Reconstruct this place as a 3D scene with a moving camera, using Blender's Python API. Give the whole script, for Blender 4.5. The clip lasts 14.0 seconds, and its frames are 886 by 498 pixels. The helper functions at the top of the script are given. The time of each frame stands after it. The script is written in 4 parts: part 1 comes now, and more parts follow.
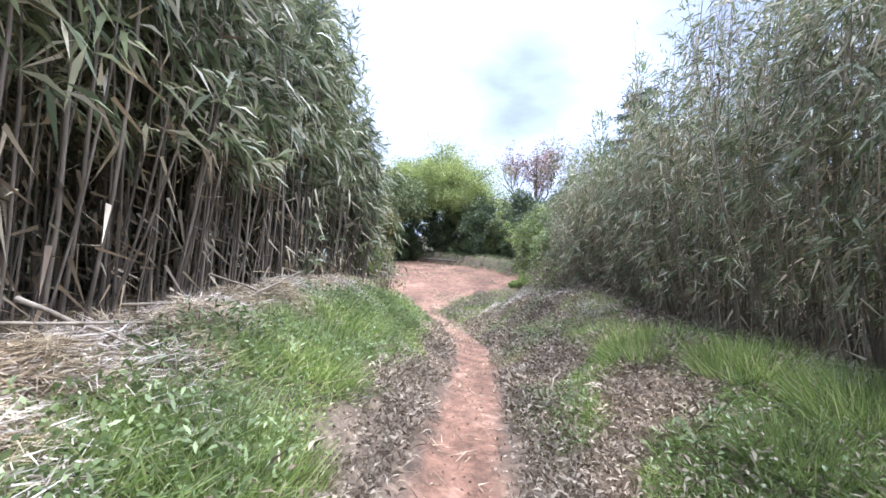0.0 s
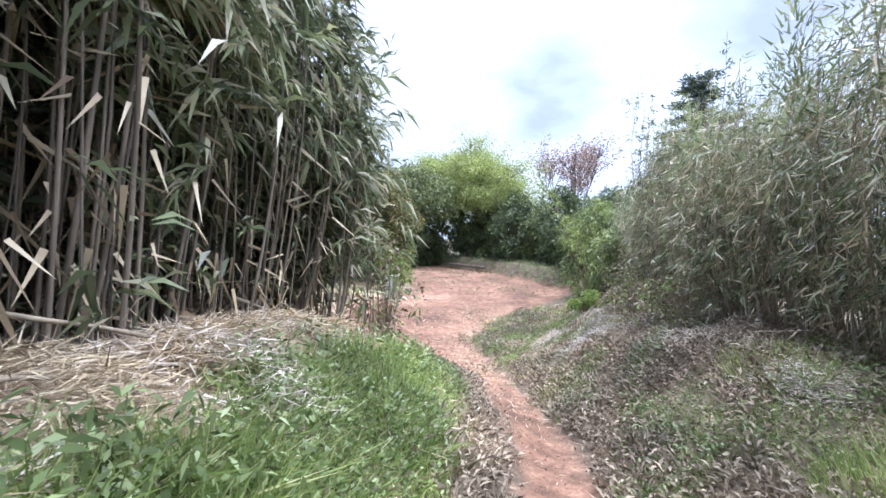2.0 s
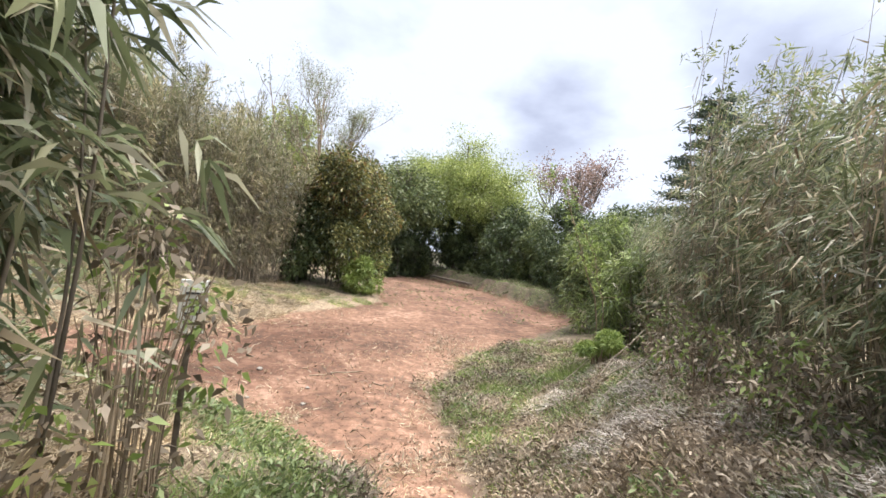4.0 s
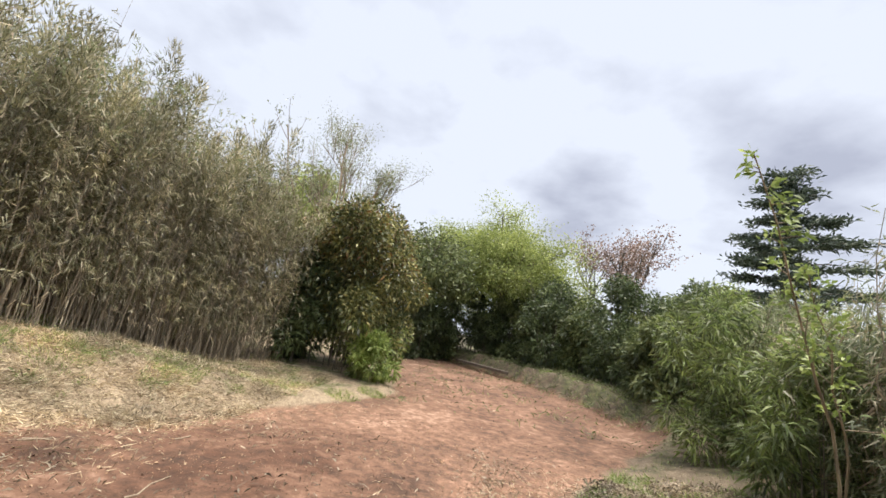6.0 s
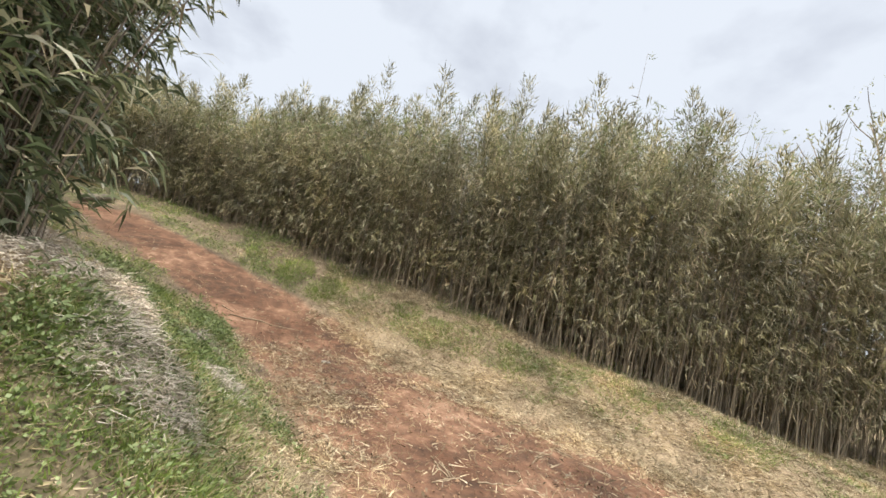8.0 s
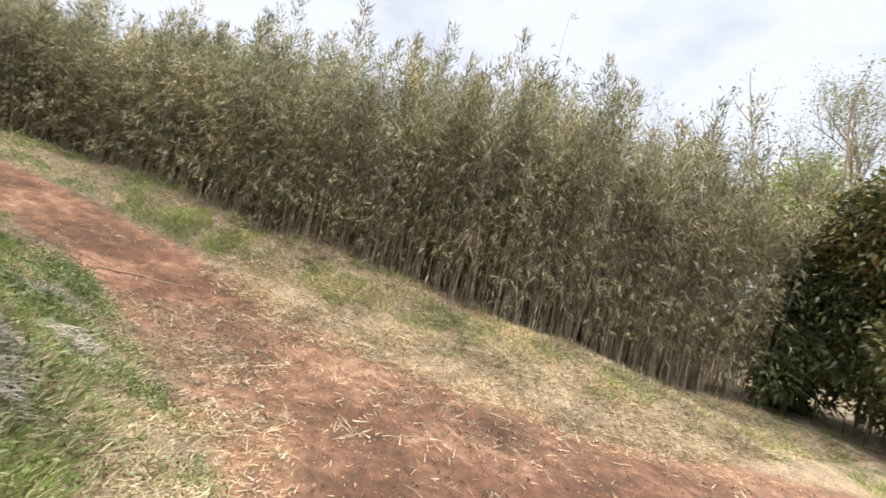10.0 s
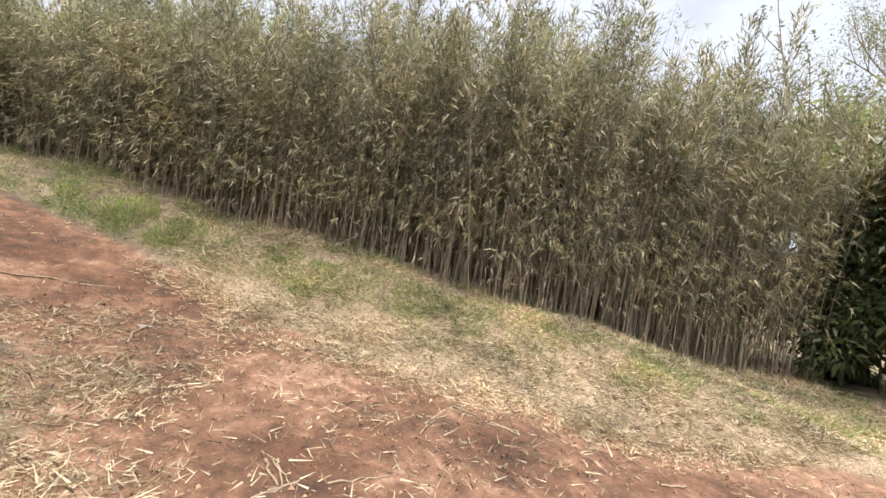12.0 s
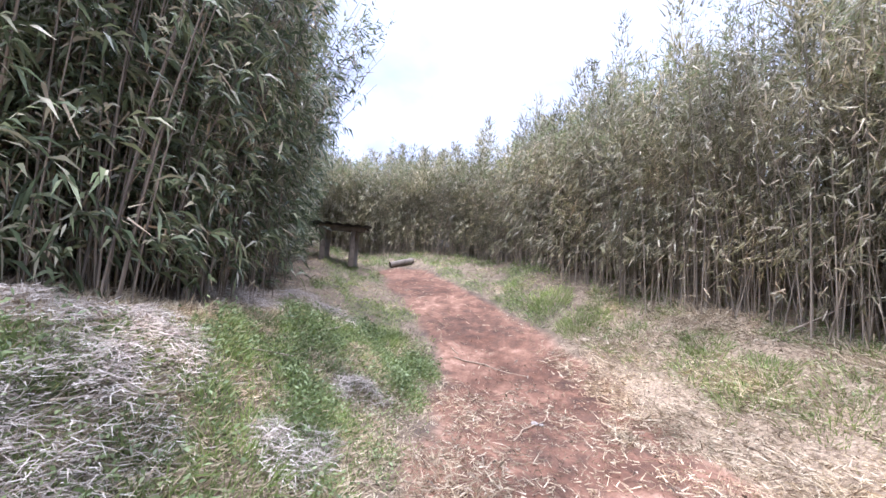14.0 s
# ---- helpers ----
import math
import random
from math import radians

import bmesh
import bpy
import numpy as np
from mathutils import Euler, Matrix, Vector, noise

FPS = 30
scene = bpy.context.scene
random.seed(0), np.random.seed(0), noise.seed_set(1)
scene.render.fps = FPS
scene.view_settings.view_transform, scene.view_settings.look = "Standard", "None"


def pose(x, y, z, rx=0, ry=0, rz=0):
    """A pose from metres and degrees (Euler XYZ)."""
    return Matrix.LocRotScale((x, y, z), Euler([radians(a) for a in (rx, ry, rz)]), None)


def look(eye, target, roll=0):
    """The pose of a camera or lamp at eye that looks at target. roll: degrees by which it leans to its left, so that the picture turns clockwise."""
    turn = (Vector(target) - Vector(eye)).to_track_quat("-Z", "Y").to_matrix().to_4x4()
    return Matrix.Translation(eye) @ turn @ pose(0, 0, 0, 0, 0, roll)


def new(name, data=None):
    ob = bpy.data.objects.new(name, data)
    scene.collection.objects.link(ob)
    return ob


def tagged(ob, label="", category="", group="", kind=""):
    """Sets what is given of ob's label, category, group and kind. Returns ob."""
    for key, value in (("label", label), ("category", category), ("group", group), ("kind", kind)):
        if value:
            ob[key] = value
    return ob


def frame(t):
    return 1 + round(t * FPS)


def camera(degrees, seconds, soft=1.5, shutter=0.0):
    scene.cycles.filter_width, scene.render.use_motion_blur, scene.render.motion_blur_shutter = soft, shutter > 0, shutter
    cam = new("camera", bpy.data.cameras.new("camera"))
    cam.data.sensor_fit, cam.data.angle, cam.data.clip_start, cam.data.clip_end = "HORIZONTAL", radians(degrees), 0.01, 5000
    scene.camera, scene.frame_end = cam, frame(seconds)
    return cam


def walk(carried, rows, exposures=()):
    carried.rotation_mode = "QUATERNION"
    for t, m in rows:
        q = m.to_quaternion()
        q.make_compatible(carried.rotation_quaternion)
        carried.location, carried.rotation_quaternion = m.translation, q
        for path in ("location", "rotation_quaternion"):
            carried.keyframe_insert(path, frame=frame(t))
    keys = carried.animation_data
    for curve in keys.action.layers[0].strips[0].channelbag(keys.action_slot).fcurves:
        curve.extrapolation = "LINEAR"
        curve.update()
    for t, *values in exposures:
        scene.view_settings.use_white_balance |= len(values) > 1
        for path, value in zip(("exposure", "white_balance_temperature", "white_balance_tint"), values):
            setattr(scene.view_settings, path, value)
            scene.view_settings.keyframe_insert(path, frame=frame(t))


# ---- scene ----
cam = camera(95.0, 14.0, soft=1.6, shutter=0.04)
PATH = [
    (0, (0.0, 0.0, 1.5), (0.0, 1.999, 1.442), 1.2),
    (0.5, (-0.036, 0.664, 1.484), (-0.18, 2.659, 1.462), 1.4),
    (1, (-0.168, 1.432, 1.475), (-0.342, 3.424, 1.421), -1.5),
    (1.5, (-0.213, 2.148, 1.477), (-0.481, 4.13, 1.456), 0.1),
    (2, (-0.18, 2.955, 1.411), (-0.303, 4.95, 1.371), 1.7),
    (2.5, (0.001, 3.593, 1.336), (-0.015, 5.593, 1.344), 4.8),
    (3.3, (0.16, 4.6, 1.31), (0.1, 6.6, 1.32), 5.5),
    (4.2, (0.1, 5.72, 1.26), (0.0, 7.72, 1.29), 7.5),
    (5, (-0.086, 6.73, 1.209), (-0.219, 8.726, 1.246), 8.8),
    (5.5, (-0.17, 7.422, 1.179), (-0.342, 9.407, 1.347), 9.6),
    (6, (-0.366, 8.215, 1.125), (-0.623, 10.158, 1.524), 9.8),
    (6.5, (-0.594, 8.795, 1.024), (-1.437, 10.558, 1.45), 12.1),
    (7, (-0.643, 9.169, 0.939), (-2.189, 10.425, 1.118), 10.7),
    (7.5, (-0.532, 9.21, 0.952), (-2.421, 9.853, 1.083), 11.3),
    (7.7, (-0.52, 9.2, 0.955), (-2.455, 9.669, 1.144), 12.3),
    (8.7, (-0.56, 9.2, 0.94), (-2.524, 9.48, 1.11), 13.0),
    (9.8, (-0.66, 9.28, 0.92), (-2.622, 9.65, 1.035), 13.5),
    (10, (-0.697, 9.365, 0.909), (-2.545, 10.124, 1.001), 13.7),
    (10.5, (-0.856, 9.789, 0.91), (-1.887, 11.497, 1.055), 11.6),
    (11, (-1.018, 9.893, 0.872), (-2.056, 11.602, 0.943), 10.3),
    (11.5, (-1.279, 9.946, 0.887), (-3.026, 10.912, 1.002), 9.6),
    (12, (-1.584, 10.058, 0.837), (-3.44, 10.804, 0.852), 9.5),
    (12.5, (-1.716, 10.107, 0.845), (-3.673, 10.514, 0.782), 10.4),
    (13, (-1.91, 10.078, 0.91), (-3.799, 9.421, 0.861), 13.5),
    (13.5, (-2.248, 10.189, 0.948), (-3.916, 9.092, 1.059), 8.6),
    (14, (-2.538, 10.496, 0.943), (-4.139, 9.306, 1.077), 4.5),
]
walk(cam, [(t, look(eye, target, roll)) for t, eye, target, roll in PATH], [(0, 1.08, 5150, 16), (2.5, 1.05, 5250, 15), (5, 0.52, 6500, 10), (6, 0.47, 6400, 10), (7, 0.29, 6450, 8), (7.7, 0.38, 6550, 7), (10, 0.62, 6450, 11), (12.5, 0.64, 6400, 12), (13, 0.86, 5700, 15), (14, 1.05, 5250, 23)])

# ---- world and sun: bright broken overcast ----
world = bpy.data.worlds.new("world")
scene.world = world
world.use_nodes = True
wn, wl = world.node_tree.nodes, world.node_tree.links
wn.clear()
sky = wn.new("ShaderNodeTexSky")
sky.sky_type, sky.sun_disc = "NISHITA", False
sky.sun_elevation, sky.sun_rotation = radians(75), radians(78)
sky_dir = wn.new("ShaderNodeTexCoord")
flat = wn.new("ShaderNodeSeparateXYZ")
wl.new(sky_dir.outputs["Generated"], flat.inputs[0])
lift = wn.new("ShaderNodeMath")
lift.operation = "ADD"
wl.new(flat.outputs["Z"], lift.inputs[0])
lift.inputs[1].default_value = 0.22
plane = wn.new("ShaderNodeCombineXYZ")
for axis in ("X", "Y"):
    over = wn.new("ShaderNodeMath")
    over.operation = "DIVIDE"
    wl.new(flat.outputs[axis], over.inputs[0])
    wl.new(lift.outputs[0], over.inputs[1])
    wl.new(over.outputs[0], plane.inputs[axis])
shift = wn.new("ShaderNodeMapping")
shift.inputs["Location"].default_value = (0.35, 0.9, 0)
wl.new(plane.outputs[0], shift.inputs["Vector"])
cloud = wn.new("ShaderNodeTexNoise")
cloud.inputs["Scale"].default_value = 2.6
cloud.inputs["Detail"].default_value = 6
cloud.inputs["Roughness"].default_value = 0.52
wl.new(shift.outputs[0], cloud.inputs["Vector"])
shade = wn.new("ShaderNodeValToRGB")
shade.color_ramp.elements[0].position, shade.color_ramp.elements[0].color = 0.10, (5.7, 6.0, 7.2, 1)
shade.color_ramp.elements[1].position, shade.color_ramp.elements[1].color = 0.48, (9.6, 10.1, 11.3, 1)
puffs = cloud.outputs["Fac"]
for azimuth, rise, reach, weight in ((12, 19, 6.5, 0.34), (36, 23, 9, 0.32), (27, 31, 5, 0.22), (62, 30, 12, 0.24), (-75, 34, 12, 0.12), (140, 30, 25, 0.15), (220, 35, 22, 0.15)):
    near = wn.new("ShaderNodeVectorMath")
    near.operation = "DISTANCE"
    wl.new(sky_dir.outputs["Generated"], near.inputs[0])
    a, b = radians(azimuth), radians(rise)
    near.inputs[1].default_value = (math.sin(a) * math.cos(b), math.cos(a) * math.cos(b), math.sin(b))
    body = wn.new("ShaderNodeMapRange")
    body.interpolation_type = "SMOOTHSTEP"
    body.inputs["From Min"].default_value, body.inputs["From Max"].default_value = 0, radians(reach * 1.6)
    body.inputs["To Min"].default_value, body.inputs["To Max"].default_value = weight, 0
    wl.new(near.outputs["Value"], body.inputs["Value"])
    less = wn.new("ShaderNodeMath")
    less.operation = "SUBTRACT"
    wl.new(puffs, less.inputs[0])
    wl.new(body.outputs[0], less.inputs[1])
    puffs = less.outputs[0]
wl.new(puffs, shade.inputs["Fac"])
veil = wn.new("ShaderNodeMix")
veil.data_type = "RGBA"
veil.inputs["Factor"].default_value = 0.93
wl.new(sky.outputs[0], veil.inputs["A"])
wl.new(shade.outputs[0], veil.inputs["B"])
back = wn.new("ShaderNodeBackground")
back.inputs["Strength"].default_value = 0.068
wl.new(veil.outputs["Result"], back.inputs["Color"])
wout = wn.new("ShaderNodeOutputWorld")
wl.new(back.outputs[0], wout.inputs["Surface"])
sun = new("sun", bpy.data.lights.new("sun", "SUN"))
sun.data.energy, sun.data.angle, sun.data.color = 5.6, radians(60), (1.0, 0.92, 0.81)
sun.matrix_world = look((0, 0, 30), (-5.2, -1.1, 30 - 20.0))


# ---- materials ----
def material(name, rough=0.8):
    m = bpy.data.materials.new(name)
    m.use_nodes = True
    n, l = m.node_tree.nodes, m.node_tree.links
    b = n["Principled BSDF"]
    b.inputs["Roughness"].default_value = rough
    return m, n, l, b


def ramp(n, stops):
    r = n.new("ShaderNodeValToRGB")
    while len(r.color_ramp.elements) < len(stops):
        r.color_ramp.elements.new(0.5)
    for e, (p, c) in zip(r.color_ramp.elements, stops):
        e.position, e.color = p, (*c, 1)
    return r


def noise_node(n, l, scale, detail=5, rough=0.6, coords=None, stretch=None):
    t = n.new("ShaderNodeTexNoise")
    t.inputs["Scale"].default_value, t.inputs["Detail"].default_value, t.inputs["Roughness"].default_value = scale, detail, rough
    src = coords or n.new("ShaderNodeTexCoord").outputs["Object"]
    if stretch:
        mp = n.new("ShaderNodeMapping")
        mp.inputs["Scale"].default_value = stretch
        l.new(src, mp.inputs["Vector"])
        src = mp.outputs[0]
    l.new(src, t.inputs["Vector"])
    return t


def mixed(n, l, fac, a, b, mode="MIX"):
    x = n.new("ShaderNodeMix")
    x.data_type, x.blend_type = "RGBA", mode
    for sock, v in (("Factor", fac), ("A", a), ("B", b)):
        if hasattr(v, "links"):
            l.new(v, x.inputs[sock])
        else:
            x.inputs[sock].default_value = v if sock == "Factor" else (*v, 1)
    return x.outputs["Result"]


def bumped(n, l, b, height, strength=0.5, dist=0.02):
    k = n.new("ShaderNodeBump")
    k.inputs["Strength"].default_value, k.inputs["Distance"].default_value = strength, dist
    l.new(height, k.inputs["Height"])
    l.new(k.outputs[0], b.inputs["Normal"])


def leaf_material(name, stops, rough=0.45, through_light=0.3):
    """Leaves: each one takes its own tone; a share of the light passes through."""
    m, n, l, b = material(name, rough)
    geo = n.new("ShaderNodeNewGeometry")
    r = ramp(n, stops)
    l.new(geo.outputs["Random Per Island"], r.inputs["Fac"])
    big = noise_node(n, l, 1.1, 5)
    tone = ramp(n, [(0.32, (0.52, 0.53, 0.5)), (0.5, (0.95, 0.95, 0.9)), (0.68, (1.38, 1.31, 1.16))])
    l.new(big.outputs["Fac"], tone.inputs["Fac"])
    col = mixed(n, l, 1.0, r.outputs[0], tone.outputs[0], "MULTIPLY")
    l.new(col, b.inputs["Base Color"])
    tr = n.new("ShaderNodeBsdfTranslucent")
    l.new(col, tr.inputs["Color"])
    mx = n.new("ShaderNodeMixShader")
    mx.inputs[0].default_value = through_light
    l.new(b.outputs[0], mx.inputs[1])
    l.new(tr.outputs[0], mx.inputs[2])
    l.new(mx.outputs[0], n["Material Output"].inputs["Surface"])
    return m


def bark_material(name, dark, light, scale=9, stretch=(1, 1, 0.15)):
    m, n, l, b = material(name, 0.85)
    t = noise_node(n, l, scale, 6, 0.65, stretch=stretch)
    r = ramp(n, [(0.3, dark), (0.7, light)])
    l.new(t.outputs["Fac"], r.inputs["Fac"])
    geo = n.new("ShaderNodeNewGeometry")
    v = ramp(n, [(0.0, (0.6, 0.6, 0.6)), (1.0, (1.25, 1.22, 1.15))])
    l.new(geo.outputs["Random Per Island"], v.inputs["Fac"])
    l.new(mixed(n, l, 1.0, r.outputs[0], v.outputs[0], "MULTIPLY"), b.inputs["Base Color"])
    bumped(n, l, b, t.outputs["Fac"], 0.5, 0.01)
    return m


def ground_material():
    m, n, l, b = material("ground_soil", 0.95)
    co = n.new("ShaderNodeTexCoord").outputs["Object"]
    fine, mid, broad = noise_node(n, l, 45, 8, 0.7, co), noise_node(n, l, 6, 6, 0.6, co), noise_node(n, l, 0.8, 4, 0.55, co)
    clay = ramp(n, [(0.40, (0.085, 0.046, 0.030)), (0.47, (0.18, 0.10, 0.064)), (0.53, (0.27, 0.152, 0.098)), (0.60, (0.45, 0.30, 0.215))])
    speck = noise_node(n, l, 17, 8, 0.75, co)
    blend = mixed(n, l, 0.5, mid.outputs["Fac"], mixed(n, l, 0.5, speck.outputs["Fac"], fine.outputs["Fac"]))
    blend2 = mixed(n, l, 0.3, blend, broad.outputs["Fac"])
    l.new(blend2, clay.inputs["Fac"])
    soil = ramp(n, [(0.4, (0.045, 0.033, 0.024)), (0.52, (0.115, 0.085, 0.06)), (0.64, (0.25, 0.195, 0.135))])
    l.new(blend, soil.inputs["Fac"])
    # patchy darker clay by place, with shade painted in along the far bank
    dark_att = n.new("ShaderNodeAttribute")
    dark_att.attribute_name = "dark_earth_and_shade"
    dark_tint = ramp(n, [(0.0, (1.0, 1.0, 1.0)), (1.0, (0.40, 0.335, 0.30))])
    dark_mix = n.new("ShaderNodeMath")
    dark_mix.operation = "MULTIPLY"
    l.new(dark_att.outputs["Fac"], dark_mix.inputs[0])
    patchy = ramp(n, [(0.38, (0.45, 0.45, 0.45)), (0.58, (1, 1, 1))])
    l.new(noise_node(n, l, 1.3, 5, 0.6, co).outputs["Fac"], patchy.inputs["Fac"])
    l.new(patchy.outputs[0], dark_mix.inputs[1])
    l.new(dark_mix.outputs[0], dark_tint.inputs["Fac"])
    clay_out = mixed(n, l, 1.0, clay.outputs[0], dark_tint.outputs[0], "MULTIPLY")
    mat_of_straw = n.new("ShaderNodeAttribute")
    mat_of_straw.attribute_name = "straw_mat"
    chaff = ramp(n, [(0.38, (0.085, 0.06, 0.04)), (0.5, (0.27, 0.205, 0.135)), (0.6, (0.52, 0.43, 0.30))])
    l.new(mixed(n, l, 0.6, blend, noise_node(n, l, 90, 4, 0.7, co, (1.0, 0.35, 1.0)).outputs["Fac"]), chaff.inputs["Fac"])
    turf = n.new("ShaderNodeAttribute")
    turf.attribute_name = "turf"
    moss = ramp(n, [(0.38, (0.04, 0.045, 0.02)), (0.5, (0.095, 0.11, 0.045)), (0.62, (0.19, 0.20, 0.09))])
    l.new(blend, moss.inputs["Fac"])
    soil_out = mixed(n, l, turf.outputs["Fac"], mixed(n, l, mat_of_straw.outputs["Fac"], soil.outputs[0], chaff.outputs[0]), moss.outputs[0])
    att = n.new("ShaderNodeAttribute")
    att.attribute_name = "bare_clay"
    edge = n.new("ShaderNodeMath")
    edge.operation = "MULTIPLY_ADD"
    l.new(mid.outputs["Fac"], edge.inputs[0])
    edge.inputs[1].default_value = 0.7
    edge.inputs[2].default_value = -0.4
    summed = n.new("ShaderNodeMath")
    summed.operation, summed.use_clamp = "ADD", True
    l.new(edge.outputs[0], summed.inputs[0])
    l.new(att.outputs["Fac"], summed.inputs[1])
    l.new(mixed(n, l, summed.outputs[0], soil_out, clay_out), b.inputs["Base Color"])
    bumped(n, l, b, blend, 0.7, 0.03)
    return m


GROUND = ground_material()
CULM = bark_material("dry_culm", (0.15, 0.125, 0.095), (0.47, 0.41, 0.325), 14, (1, 1, 0.08))
OLD_CULM = bark_material("old_grey_culm", (0.085, 0.072, 0.06), (0.345, 0.295, 0.24), 14, (1, 1, 0.08))
BAMBOO_LEAF = leaf_material("bamboo_leaf", [(0.0, (0.085, 0.105, 0.055)), (0.4, (0.19, 0.23, 0.12)), (0.72, (0.30, 0.33, 0.19)), (0.9, (0.52, 0.49, 0.37)), (1.0, (0.70, 0.67, 0.56))], 0.36, 0.35)
BANK_LEAF = leaf_material("weathered_bamboo_leaf", [(0.0, (0.11, 0.105, 0.06)), (0.35, (0.24, 0.235, 0.13)), (0.66, (0.38, 0.365, 0.22)), (0.85, (0.55, 0.505, 0.37)), (1.0, (0.76, 0.71, 0.59))], 0.36, 0.38)
# greener than bamboo_leaf, and darker: the thicket's deep shade put into its colour
SHADE_LEAF = leaf_material("deep_green_shaded_bamboo_leaf", [(0.0, (0.06, 0.08, 0.045)), (0.45, (0.155, 0.20, 0.11)), (0.75, (0.29, 0.33, 0.19)), (0.9, (0.50, 0.49, 0.37)), (1.0, (0.70, 0.68, 0.56))], 0.28, 0.35)
BAMBOO_TIP = leaf_material("bamboo_young_leaf", [(0.0, (0.15, 0.20, 0.085)), (0.6, (0.26, 0.30, 0.145)), (1.0, (0.43, 0.44, 0.27))], 0.42, 0.4)
GRASS = leaf_material("grass_blade", [(0.0, (0.11, 0.165, 0.04)), (0.5, (0.235, 0.335, 0.085)), (0.82, (0.37, 0.45, 0.17)), (0.93, (0.52, 0.49, 0.30)), (1.0, (0.64, 0.56, 0.40))], 0.5, 0.35)
WEED = leaf_material("weed_leaf", [(0.0, (0.09, 0.125, 0.05)), (0.5, (0.19, 0.255, 0.105)), (1.0, (0.34, 0.41, 0.21))], 0.5, 0.3)
LUSH = leaf_material("lush_grass_blade", [(0.0, (0.12, 0.175, 0.05)), (0.5, (0.265, 0.36, 0.105)), (0.8, (0.42, 0.50, 0.20)), (1.0, (0.60, 0.57, 0.35))], 0.45, 0.5)
STRAW = leaf_material("dry_straw", [(0.0, (0.16, 0.115, 0.08)), (0.35, (0.36, 0.285, 0.19)), (0.75, (0.58, 0.49, 0.35)), (1.0, (0.76, 0.68, 0.53))], 0.55, 0.15)
BROWN = leaf_material("withered_weed", [(0.0, (0.095, 0.075, 0.055)), (0.5, (0.25, 0.20, 0.15)), (1.0, (0.48, 0.41, 0.33))], 0.7, 0.15)
FRESH = leaf_material("fresh_green_leaf", [(0.0, (0.13, 0.19, 0.05)), (0.5, (0.26, 0.35, 0.10)), (1.0, (0.42, 0.50, 0.20))], 0.45, 0.4)
# dark evergreen tone, also used to put shade into the far bushes' leaves
DARK_LEAF = leaf_material("dark_evergreen_and_shaded_leaf", [(0.0, (0.04, 0.06, 0.028)), (0.6, (0.10, 0.135, 0.06)), (1.0, (0.19, 0.24, 0.11))], 0.4, 0.3)
OLIVE = leaf_material("olive_leaf", [(0.0, (0.07, 0.095, 0.035)), (0.6, (0.16, 0.20, 0.08)), (1.0, (0.29, 0.33, 0.15))], 0.45, 0.3)
NEEDLE = leaf_material("conifer_needle", [(0.0, (0.035, 0.055, 0.04)), (0.6, (0.08, 0.11, 0.08)), (1.0, (0.15, 0.19, 0.14))], 0.5, 0.2)
BUSH_LEAF = leaf_material("evergreen_shrub_leaf", [(0.0, (0.05, 0.065, 0.03)), (0.45, (0.125, 0.145, 0.055)), (0.75, (0.25, 0.25, 0.09)), (1.0, (0.44, 0.40, 0.16))], 0.35, 0.25)
RUST = leaf_material("rusty_young_leaf", [(0.0, (0.11, 0.06, 0.025)), (0.6, (0.23, 0.125, 0.05)), (1.0, (0.36, 0.22, 0.09))], 0.4, 0.3)
PINK = leaf_material("pale_blossom", [(0.0, (0.20, 0.13, 0.11)), (0.6, (0.36, 0.25, 0.22)), (1.0, (0.5, 0.4, 0.36))], 0.6, 0.3)
NEW_LEAF = leaf_material("pale_new_leaf", [(0.0, (0.19, 0.21, 0.12)), (0.6, (0.30, 0.33, 0.2)), (1.0, (0.42, 0.45, 0.3))], 0.5, 0.4)
TREE_LEAF = leaf_material("spring_tree_leaf", [(0.0, (0.20, 0.25, 0.075)), (0.5, (0.355, 0.42, 0.135)), (1.0, (0.52, 0.57, 0.24))], 0.45, 0.5)
BARK = bark_material("grey_bark", (0.07, 0.06, 0.05), (0.22, 0.19, 0.16))
TWIG = bark_material("pale_twig", (0.16, 0.12, 0.085), (0.42, 0.34, 0.25), 20)
OLD_WOOD = bark_material("weathered_wood", (0.06, 0.05, 0.04), (0.20, 0.17, 0.14), 12, (1, 0.1, 1))
STONE = bark_material("mossy_stone", (0.12, 0.11, 0.10), (0.34, 0.32, 0.30), 8, (1, 1, 1))
ROOF_TIN = bark_material("rusted_corrugated_sheet", (0.02, 0.019, 0.02), (0.075, 0.07, 0.072), 6, (1, 1, 1))


# ---- mesh helpers ----
rng = np.random.default_rng(7)


def faces_mesh(name, verts, quads, mat, smooth=False, tris=()):
    me = bpy.data.meshes.new(name)
    verts, quads, tris = np.asarray(verts, np.float32), np.asarray(quads, np.int32).reshape(-1, 4), np.asarray(tris, np.int32).reshape(-1, 3)
    me.vertices.add(len(verts))
    me.vertices.foreach_set("co", verts.ravel())
    corners = np.concatenate([quads.ravel(), tris.ravel()])
    me.loops.add(corners.size)
    me.loops.foreach_set("vertex_index", corners)
    me.polygons.add(len(quads) + len(tris))
    me.polygons.foreach_set("loop_start", np.concatenate([np.arange(len(quads)) * 4, quads.size + np.arange(len(tris)) * 3]).astype(np.int32))
    me.update(calc_edges=True)
    me.materials.append(mat)
    if smooth:
        me.shade_smooth()
    return me


